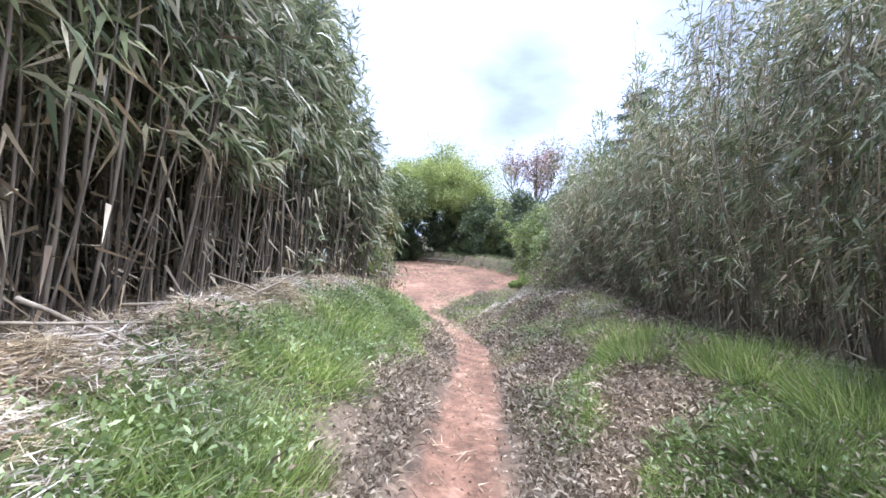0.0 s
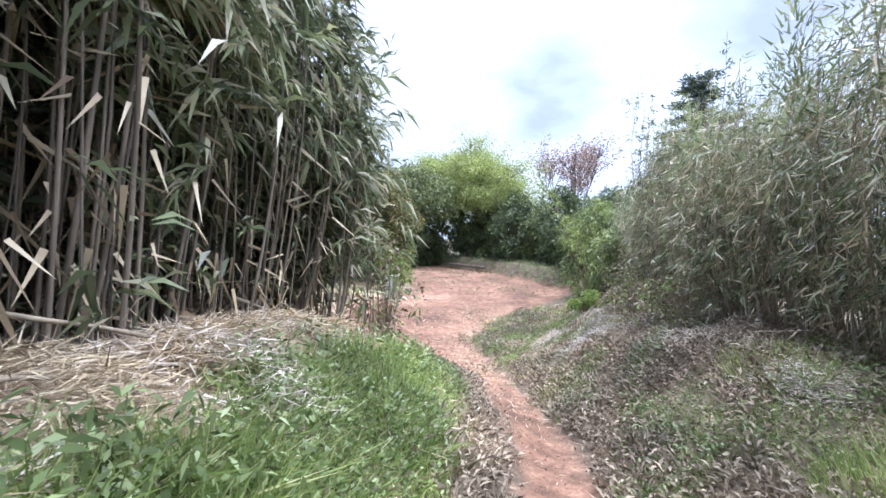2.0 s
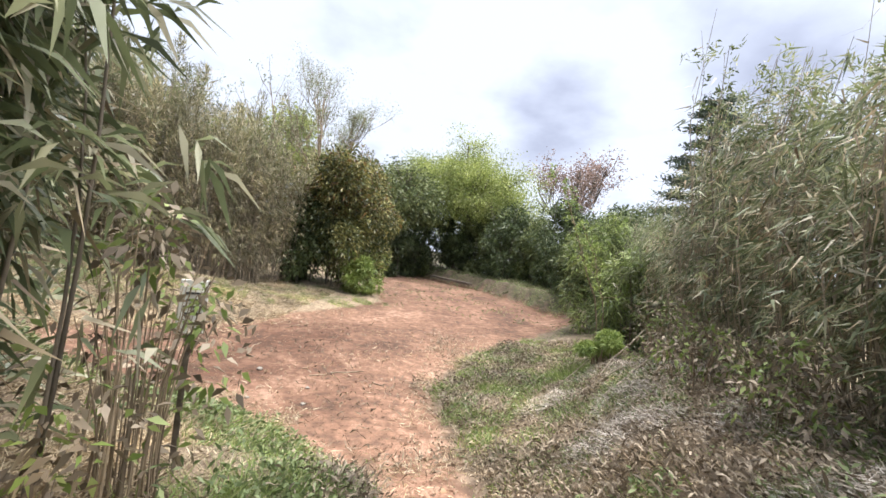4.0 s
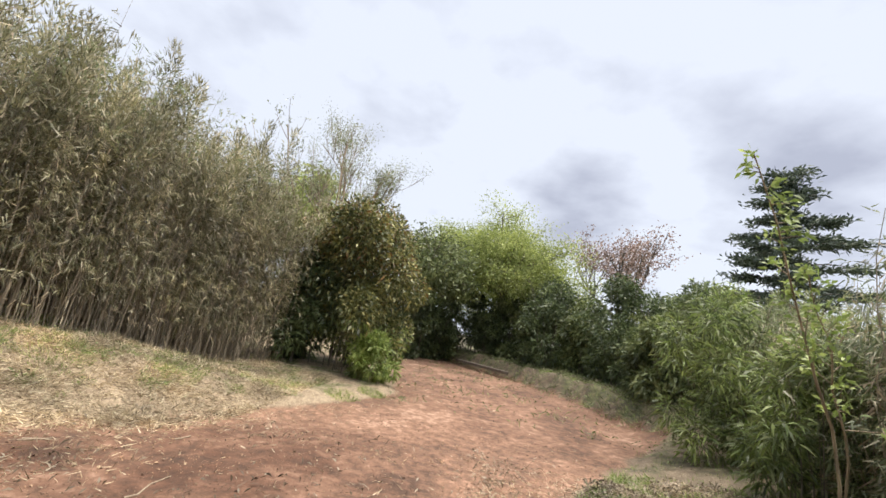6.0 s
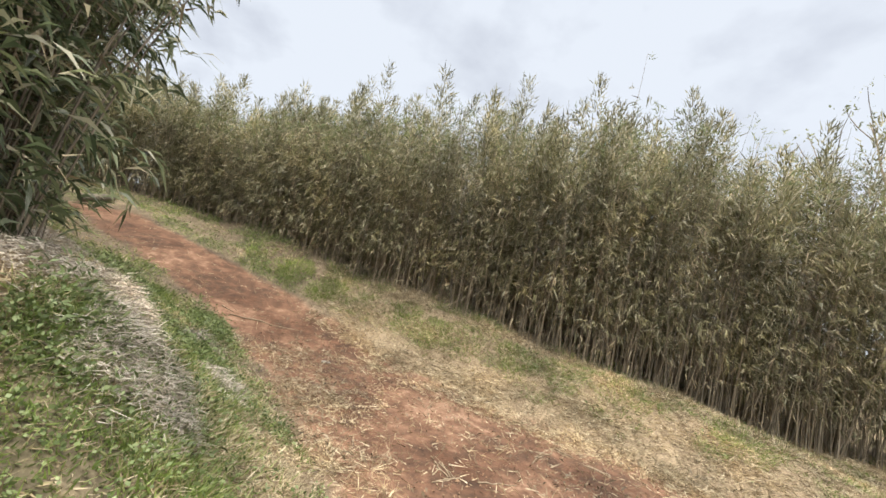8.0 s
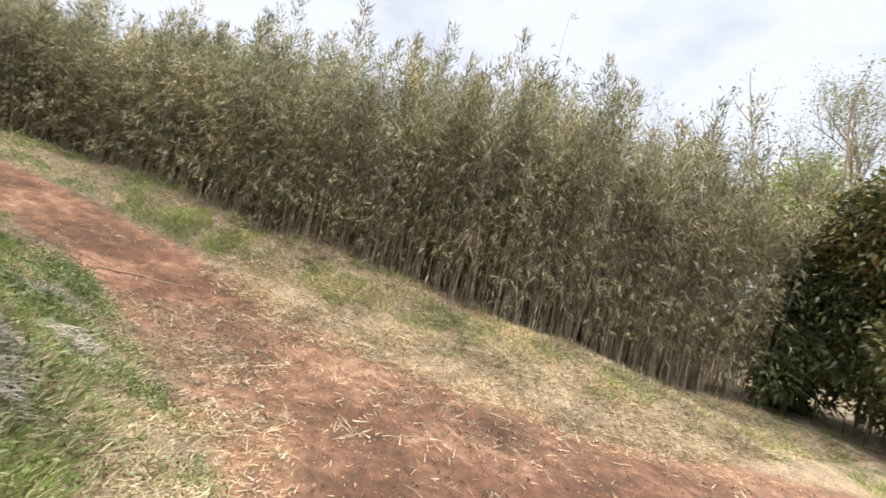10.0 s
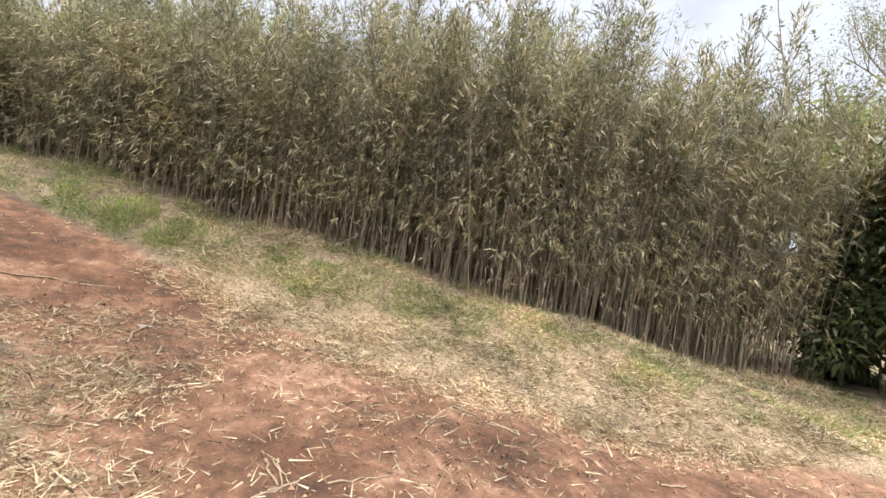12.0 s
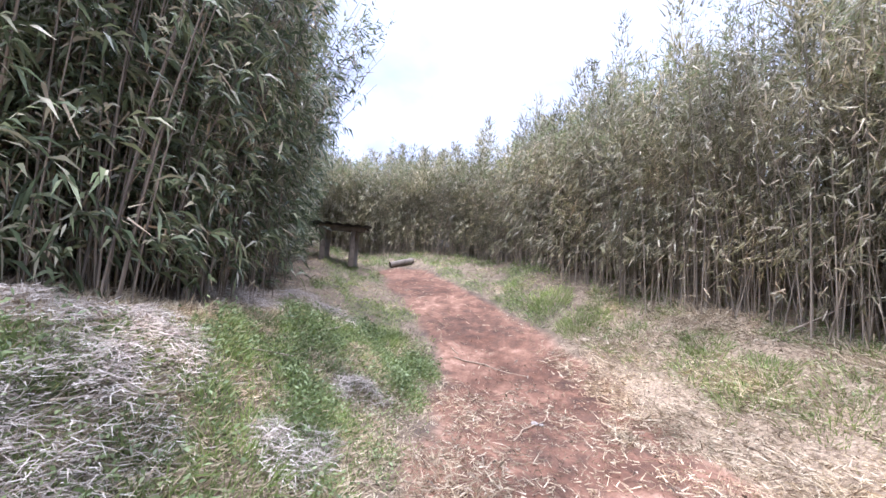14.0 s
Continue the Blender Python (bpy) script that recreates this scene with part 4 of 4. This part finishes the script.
cover("withered_weeds", "withered brown weeds along the trail's edge", "weeds", BROWN, [(210000, *NEAR), (40000, -0.3, 3.0, 8.6, 14.5), (70000, *FIELD), (12000, *FAR), (30000, -2.5, 7.0, 17.0, 31.0)], 2, 0.1, 0.016, 0.5, 0.3, 0.14)
cover("straw_mulch", "thick dry straw mulch along the clay's edge", "straw", STRAW, [(125000, *WBANK)], 1, 0.15, 0.009, 0.2, 0.05, 0.05)
cover("brown_scraps", "small brown leaf scraps trodden into the clay", "leaf litter", BROWN, [(50000, *FIELD), (60000, -6.0, 0.3, 8.0, 15.0)], 1, 0.045, 0.007, 0.05, 0.02, 0.004)
cover("leaf_scraps", "small dry leaf scraps trodden into the clay", "leaf litter", STRAW, [(90000, *FIELD), (30000, *WBANK), (90000, -6.0, 0.3, 8.0, 15.0)], 1, 0.04, 0.0055, 0.05, 0.02, 0.004)
cover("bank_weeds", "rough olive and brown weeds on the far bank", "weeds", OLIVE, [(60000, -2.5, 7.0, 17.0, 31.0)], 2, 0.2, 0.02, 0.5, 0.25, 0.08)


def straw_heap(x, y, r, n, mat=None):
    a, d = rng.uniform(0, 2 * np.pi, n), r * np.sqrt(rng.random(n)) * rng.uniform(0.7, 1.15, n)
    px, py = x + np.cos(a) * d * 1.3, y + np.sin(a) * d
    keep = ripple(px, py, 7.0, 2.0) + rng.normal(size=n) * 0.35 > -0.15
    px, py, d, n = px[keep], py[keep], d[keep], int(keep.sum())
    p = np.stack([px, py, height(px, py) + 0.11 * np.clip(1 - d / r, 0, 1) + rng.random(n) * 0.05], -1)
    g = Gather()
    leaves(g, p, rng.normal(size=(n, 3)) * np.array([1, 1, 0.3]), rng.uniform(0.03, 0.15, n), rng.uniform(0.003, 0.0065, n), 0.06, True)
    tagged(new("straw_heap", g.mesh("straw_heap", mat or PALE_STRAW)), "heap of bleached bamboo straw on the bank", "straw", "straw heaps", "stuff")


PALE_STRAW = leaf_material("bleached_straw", [(0.0, (0.24, 0.195, 0.17)), (0.4, (0.51, 0.45, 0.41)), (1.0, (0.85, 0.80, 0.76))], 0.5, 0.15)
for hx, hy, hr in ((-2.95, 8.2, 0.36), (-3.35, 7.75, 0.3), (-4.71, 6.29, 0.4), (-4.2, 8.3, 0.2), (-5.81, 5.88, 0.3), (-3.0, 7.6, 0.3), (-1.45, 5.4, 0.42), (-1.2, 4.5, 0.4), (-1.3, 3.5, 0.38), (-1.35, 2.4, 0.4), (-1.3, 1.6, 0.4),
                   (-1.25, 0.9, 0.4), (-1.2, 6.1, 0.3), (2.0, 7.2, 0.4), (2.3, 8.2, 0.35), (2.2, 6.0, 0.35), (1.5, 8.6, 0.35), (2.1, 10.6, 0.35), (1.3, 10.2, 0.3), (1.9, 9.3, 0.35), (2.4, 9.7, 0.35), (-3.1, 8.1, 0.4), (-2.9, 8.35, 0.25), (-3.5, 7.75, 0.3), (-5.05, 5.7, 0.4), (-5.1, 7.8, 0.25), (-4.05, 8.35, 0.22), (-6.0, 6.3, 0.3)):
    straw_heap(hx, hy, hr, int(hr * 8000))


for i in range(14):
    straw_heap(-1.34 + 0.06 * math.sin(i * 2.3) + 0.02 * max(0, i - 8), 0.5 + 0.44 * i, 0.25 + 0.05 * math.cos(i * 1.7), 2600, STRAW)


def tuft(x, y, r, n, tall, mat=LUSH):
    z = float(height(x, y))
    a, d = rng.uniform(0, 2 * np.pi, n), r * np.sqrt(rng.random(n))
    px, py = x + np.cos(a) * d, y + np.sin(a) * d
    p = np.stack([px, py, height(px, py) - 0.01], -1)
    g = Gather()
    out = np.stack([np.cos(a), np.sin(a), 0 * a], -1) * (d / r)[:, None]
    leaves(g, p, out * 0.5 + rng.normal(size=(n, 3)) * 0.22 + np.array([0, 0, 1.0]), tall * rng.uniform(0.45, 1.2, n), 0.008, 0.3, True)
    tagged(new("grass_tuft", g.mesh("grass_tuft", mat)), "tall bright green grass tuft on the bank", "grass", "grass tufts", "stuff")


for tx, ty, tr, tn, tt in ((-0.9, 2.6, 0.3, 600, 0.29), (-0.95, 3.4, 0.26, 450, 0.27), (-0.75, 1.5, 0.28, 550, 0.3), (-0.8, 3.9, 0.25, 500, 0.26), (-0.6, 5.3, 0.3, 600, 0.24), (2.0, 3.9, 0.4, 1100, 0.42), (2.3, 3.0, 0.35, 900, 0.42),
                           (2.4, 2.2, 0.35, 900, 0.42), (1.9, 4.9, 0.35, 700, 0.3), (2.2, 6.2, 0.3, 500, 0.3), (1.8, 2.0, 0.25, 500, 0.3), (-8.52, 8.65, 0.35, 600, 0.18), (-7.29, 10.61, 0.35, 600, 0.16), (-6.6, 6.52, 0.4, 700, 0.2),
                           (-4.46, 7.82, 0.4, 500, 0.2), (-3.3, 8.55, 0.28, 330, 0.2), (-3.75, 8.3, 0.3, 380, 0.22), (-8.87, 8.84, 0.3, 300, 0.14), (-8.49, 9.35, 0.35, 320, 0.13), (-7.8, 10.1, 0.3, 280, 0.13), (-7.11, 11.31, 0.35, 320, 0.14), (-6.43, 11.84, 0.3, 280, 0.13), (-5.56, 13.0, 0.35, 320, 0.14), (-4.78, 14.14, 0.3, 300, 0.14), (-4.2, 15.7, 0.4, 360, 0.15), (-3.0, 16.6, 0.35, 320, 0.15), (-2.6, 17.4, 0.3, 300, 0.16), (-2.6, 8.6, 0.25, 300, 0.2), (-3.9, 7.6, 0.25, 260, 0.2), (-3.0, 7.9, 0.16, 160, 0.22), (-9.08, 7.95, 0.35, 500, 0.2), (1.9, 11.4, 0.3, 600, 0.25), (0.6, 11.2, 0.35, 400, 0.16)):
    tuft(tx, ty, tr, int(tn * 1.6), tt)
for tx, ty, tr in ((-3.15, 7.8, 0.17), (-3.35, 8.22, 0.14), (-2.9, 8.0, 0.13), (-3.7, 7.95, 0.16), (-3.1, 8.45, 0.13), (-4.6, 6.9, 0.2), (-5.4, 6.2, 0.22), (-4.2, 8.15, 0.16), (-5.0, 7.4, 0.2), (-4.0, 7.45, 0.16)):
    tuft(tx, ty, tr, int(tr * 2600), 0.13, WEED)
for i in range(11):
    tuft(-9.6 + 0.36 * i + 0.12 * math.sin(i * 2.1), 6.9 + 0.62 * i + 0.2 * math.cos(i * 1.3), 0.28 + 0.08 * math.sin(i * 3.7), 420, 0.14, GRASS)


# ---- loose things ----
def stick(name, a, b, r, mat, label, category, bend=0.04):
    """A crooked twig or cane from a to b (x, y, height over the ground)."""
    pa, pb = (np.array([x, y, float(height(x, y)) + h + r * 0.7]) for x, y, h in (a, b))
    s = np.linspace(0, 1, 6)[:, None]
    ln = float(np.linalg.norm(pb - pa))
    path = pa + (pb - pa) * s + rng.normal(size=(6, 3)) * np.array([1, 1, 0.15]) * ln * bend * (s * (1 - s) * 4)
    g = Gather()
    tubes(g, path[None], (r * np.linspace(1, 0.6, 6) * rng.uniform(0.85, 1.15, 6))[None], 6)
    me = g.mesh(name, mat, True)
    tagged(new(name, me), label, category, name + "s")


TWIGS = [
    ((-2.68, 10.02), (-2.41, 9.97)), ((-1.64, 10.7), (-1.44, 10.78)), ((-1.41, 10.88), (-1.03, 11.14)), ((-4.04, 10.25), (-3.78, 10.27)), ((-4.65, 11.58), (-4.53, 11.76)),
    ((-4.41, 11.82), (-4.29, 12.05)), ((-0.81, 10.74), (-0.64, 10.62)), ((-4.26, 11.19), (-4.73, 11.7)), ((-4.43, 11.88), (-4.25, 12.0)), ((-6.97, 7.52), (-7.04, 8.5)),
    ((-7.17, 7.32), (-7.04, 7.54)), ((-4.03, 10.22), (-3.77, 10.32)), ((-3.74, 10.2), (-3.82, 10.36)), ((-4.88, 9.11), (-4.45, 9.18)), ((-3.59, 9.19), (-3.56, 9.36)),
    ((-3.54, 12.73), (-3.5, 12.93)), ((-2.89, 11.41), (-2.89, 11.89)), ((-4.39, 9.09), (-4.93, 9.1)), ((-4.03, 10.18), (-3.77, 10.25)), ((-3.68, 10.11), (-3.81, 10.34)),
    ((-3.78, 10.5), (-3.81, 10.85)), ((-4.41, 11.28), (-4.9, 11.8)), ((-4.68, 11.63), (-4.55, 11.79)), ((-4.43, 11.89), (-4.25, 12.0)), ((-5.69, 9.02), (-6.36, 9.03)),
    ((-6.69, 10.49), (-6.39, 10.81)), ((-0.9, 4.33), (-0.36, 4.77)), ((-1.92, 3.57), (-1.8, 3.64)), ((-1.37, 3.07), (-1.18, 3.25)), ((-0.96, 2.87), (-0.79, 2.78)),
]
for (ax, ay), (bx, by) in TWIGS:
    stick("twig", (ax, ay, 0), (bx, by, 0), rng.uniform(0.006, 0.011), TWIG, "broken dry twig lying on the bare clay", "twig")
POLES = [
    ((-1.39, 2.66, 0), (-1.08, 3.08, 0.35)), ((-1.8, 3.64, 0), (-1.67, 3.92, 0.09)), ((2.89, 7.61, 0), (3.32, 7.53, 0.61)),
    ((-1.21, 4.81, 0), (-1.21, 4.99, 0.14)), ((-8.07, 10.86, 0), (-8.11, 11.54, 0.46)), ((-8.62, 11.1, 0), (-8.7, 11.31, 1.00)),
    ((-8.36, 11.46, 0), (-8.43, 11.98, 0.53)), ((-6.59, 16.8, 0), (-5.59, 17.01, 0.95)), ((-4.24, 5.57, 0), (-4.23, 5.51, 1.02)),
]
POLES += [((-1.62 + 0.05 * math.sin(i * 3.1), 0.7 + 0.42 * i, 0.02 + 0.1 * (i % 3)), (-1.12 + 0.1 * math.cos(i * 2.1), 1.05 + 0.42 * i + 0.35 * math.sin(i * 1.9), 0.04)) for i in range(13)]
for a, b in POLES:
    stick("fallen_cane", a, b, 0.011, CULM, "pale dead bamboo cane leaning at the thicket's foot", "cane", 0.015)
for a, b in (((-1.55, 1.2, 0.02), (-1.2, 2.9, 0.1)), ((-1.75, 2.2, 0.1), (-1.15, 3.2, 0.06)), ((-1.5, 3.4, 0.05), (-1.2, 4.6, 0.08)), ((-1.3, 5.6, 0.02), (-0.95, 6.6, 0.05)), ((-1.7, 0.6, 0.3), (-1.3, 2.1, 0.03)),
             ((-3.0, 8.1, 0.03), (-4.0, 7.9, 0.04)), ((-3.4, 7.7, 0.05), (-4.6, 7.5, 0.03)), ((-5.2, 7.0, 0.05), (-5.9, 6.6, 0.03)), ((2.2, 7.4, 0.02), (2.8, 6.6, 0.2)), ((0.95, 3.6, 0.01), (1.25, 4.2, 0.02)), ((1.6, 10.0, 0.05), (2.5, 10.9, 0.3)), ((1.7, 9.6, 0.04), (2.6, 9.9, 0.4)), ((1.5, 10.8, 0.02), (2.3, 11.2, 0.25)), ((2.0, 10.5, 0.02), (2.9, 11.4, 0.5)), ((1.2, 10.0, 0.03), (2.1, 10.2, 0.12))):
    stick("fallen_cane", a, b, 0.010, CULM, "pale dead bamboo cane lying in the litter", "cane", 0.02)


def stone(x, y, r, mat=STONE, label="small rough stone on the bare clay"):
    bm = bmesh.new()
    bmesh.ops.create_icosphere(bm, subdivisions=2, radius=r)
    for v in bm.verts:
        v.co *= rng.uniform(0.8, 1.12)
        v.co.z *= 0.6
    o = new("stone", shape_mesh("stone", bm, mat, True))
    o.location = (x, y, float(height(x, y)) + r * 0.3)
    tagged(o, label, "stone", "stones")


for sx, sy in [(-1.94, 9.71), (-1.35, 9.76), (-1.49, 10.25), (-6.13, 9.01), (-6.15, 9.07), (-2.27, 10.63),]:
    stone(sx, sy, rng.uniform(0.022, 0.04))

# crumbs of clay and chips on the bare ground
cr = Gather()
cn = 26000
cx, cy = np.concatenate([rng.uniform(-9, 3, cn), rng.uniform(-0.4, 1.0, 3000)]), np.concatenate([rng.uniform(8, 16, cn), rng.uniform(1, 8.5, 3000)])
ok = bare(cx, cy) > 0.5
cx, cy = cx[ok], cy[ok]
cp = np.stack([cx, cy, height(cx, cy) + 0.003], -1)
cs = 0.0055 * rng.lognormal(0, 0.45, len(cp))[:, None]
th = rng.uniform(0, 6.28, len(cp))
u = np.stack([np.cos(th), np.sin(th), rng.normal(size=len(cp)) * 0.3], -1) * cs
w = np.stack([-np.sin(th), np.cos(th), rng.normal(size=len(cp)) * 0.3], -1) * cs * 0.7
cv = np.stack([cp - u - w, cp + u - w, cp + u + w, cp - u + w, cp + np.array([0, 0, 1]) * cs * 0.9 - u * 0.4, cp + np.array([0, 0, 1]) * cs * 0.9 + u * 0.4], 1).reshape(-1, 3)
cb = np.arange(len(cp))[:, None] * 6
cq = np.concatenate([cb + np.array([0, 1, 5, 4]), cb + np.array([2, 3, 4, 5])])
cr.add(cv, cq)
CRUMB = leaf_material("clay_crumb", [(0.0, (0.08, 0.045, 0.03)), (0.6, (0.22, 0.13, 0.085)), (1.0, (0.36, 0.25, 0.17))], 0.9, 0.0)
tagged(new("clay_crumbs", cr.mesh("clay_crumbs", CRUMB)), "crumbs of clay and chips on the bare ground", "crumbs", kind="stuff")


# ---- plank at the far bank ----
def plank():
    a, b = np.array([-1.25, 28.5]), np.array([0.85, 25.5])
    mid, ln = (a + b) / 2, float(np.hypot(*(b - a)))
    o = new("plank", shape_mesh("plank", board(ln, 0.3, 0.11, 0.014, 0.006), OLD_WOOD))
    o.rotation_euler = (0, 0, math.atan2(b[1] - a[1], b[0] - a[0]))
    off = np.array([-0.82, -0.57]) * 0.16
    o.location = (*(mid + off), float(height(*(mid + off * 2))) + 0.24)
    tagged(o, "weathered plank lying along the low cut bank", "plank")


plank()


# ---- wayside shelter by the upper path ----
def shelter(x, y, turn):
    root = thing("wayside_shrine", x, y, float(height(x, y)) - 0.02, "small dark shrine with stone posts and corrugated roof", "shrine")
    root.rotation_euler, root.scale = (0, 0, turn), (1.17, 1.17, 1.17)

    def add(name, bm, mat, px, py, pz, label="", tilt=0.0):
        o = new(name, shape_mesh(name, bm, mat))
        o.parent = root
        o.location, o.rotation_euler = (px, py, pz), (tilt, 0, 0)
        return tagged(o, label)

    for px, w in ((-0.27, 0.17), (0.27, 0.15)):
        add("post", board(w, 0.12, 0.7, 0.012, 0.004), STONE, px, -0.18, 0.33, "grey stone post")
        add("post", board(0.09, 0.09, 0.68, 0.01, 0.004), OLD_WOOD, px + 0.06, 0.24, 0.32, "dark wooden post")
    add("beam", board(0.86, 0.08, 0.08, 0.008, 0.003), OLD_WOOD, 0, -0.18, 0.72)
    add("beam", board(0.86, 0.08, 0.08, 0.008, 0.003), OLD_WOOD, 0, 0.24, 0.70)
    add("beam", board(0.08, 0.5, 0.07, 0.008, 0.003), OLD_WOOD, -0.27, 0.03, 0.73)
    add("beam", board(0.08, 0.5, 0.07, 0.008, 0.003), OLD_WOOD, 0.27, 0.03, 0.73)
    g = Gather()
    nx, ny = 57, 4
    xs, ys = np.meshgrid(np.linspace(-0.56, 0.56, nx), np.linspace(-0.42, 0.42, ny))
    wave = 0.03 * np.abs(np.sin(xs * np.pi / 0.18)) - 0.01
    for dz, flip in ((0.0, 1), (-0.016, -1)):
        v = np.stack([xs, ys, wave + dz], -1).reshape(-1, 3)
        i, j = np.meshgrid(np.arange(nx - 1), np.arange(ny - 1))
        k = j * nx + i
        g.add(v, np.stack([k, k + 1, k + 1 + nx, k + nx][::flip], -1).reshape(-1, 4))
    edge = np.stack([np.stack([xs[0], ys[0], wave[0] - 0.055], -1), np.stack([xs[0], ys[0], wave[0] + 0.004], -1)], 0).reshape(-1, 3)
    k = np.arange(nx - 1)
    g.add(edge, np.stack([k, k + 1, k + 1 + nx, k + nx], -1))
    o = new("roof", g.mesh("roof", ROOF_TIN, True))
    o.parent = root
    o.location, o.rotation_euler = (0, 0, 0.79), (radians(-4), 0, 0)
    tagged(o, "dark corrugated sheet roof")


shelter(-8.6, 3.06, radians(-38))


def log(a, b, r):
    za, zb = float(height(*a)) + r * 0.8, float(height(*b)) + r * 0.8
    g = Gather()
    p = np.linspace((*a, za), (*b, zb), 6)
    tubes(g, p[None], (r * rng.uniform(0.9, 1.08, 6))[None], 10)
    root = tagged(new("log", g.mesh("log", BARK, True)), "short dark log lying at the path's end", "log")
    for end in (p[0], p[-1]):
        bm = bmesh.new()
        bmesh.ops.create_circle(bm, cap_ends=True, radius=r * 0.98, segments=10)
        o = new("cut_end", shape_mesh("cut_end", bm, OLD_WOOD))
        o.parent = root
        o.matrix_world = Matrix.Translation(end) @ Vector(p[1] - p[0]).to_track_quat("Z", "Y").to_matrix().to_4x4()


log((-9.85, 3.47), (-10.4, 3.72), 0.085)


# ---- white notice on a stake at the thicket's corner ----
WHITE = bark_material("white_sheet", (0.70, 0.71, 0.72), (0.86, 0.87, 0.88), 5, (1, 1, 1))
INK = bark_material("printed_ink", (0.03, 0.03, 0.04), (0.06, 0.06, 0.07), 20, (1, 1, 1))


def notice(x, y, turn):
    z = float(height(x, y))
    root = thing("notice_stake", x, y, z, "white notice board with printed lines on a grey stake", "sign")
    root.rotation_euler = (0, 0, turn)
    for name, bm, mat, loc, label in (("stake", board(0.026, 0.026, 0.86, 0.004, 0.002), OLD_WOOD, (0, 0.02, 0.40), "grey stake"), ("board", board(0.11, 0.01, 0.24, 0.004, 0.001), WHITE, (0, 0, 0.72), "white board")):
        o = new(name, shape_mesh(name, bm, mat))
        o.parent, o.location = root, loc
        tagged(o, label)
        if name == "board":
            for i in range(4):
                bar = new("text_line", shape_mesh("text_line", board(0.08 - 0.015 * (i % 2), 0.003, 0.009, 0.0005), INK))
                bar.parent, bar.location = o, (0.005, -0.0068, 0.06 - 0.03 * i)


notice(-1.02, 7.22, radians(35))
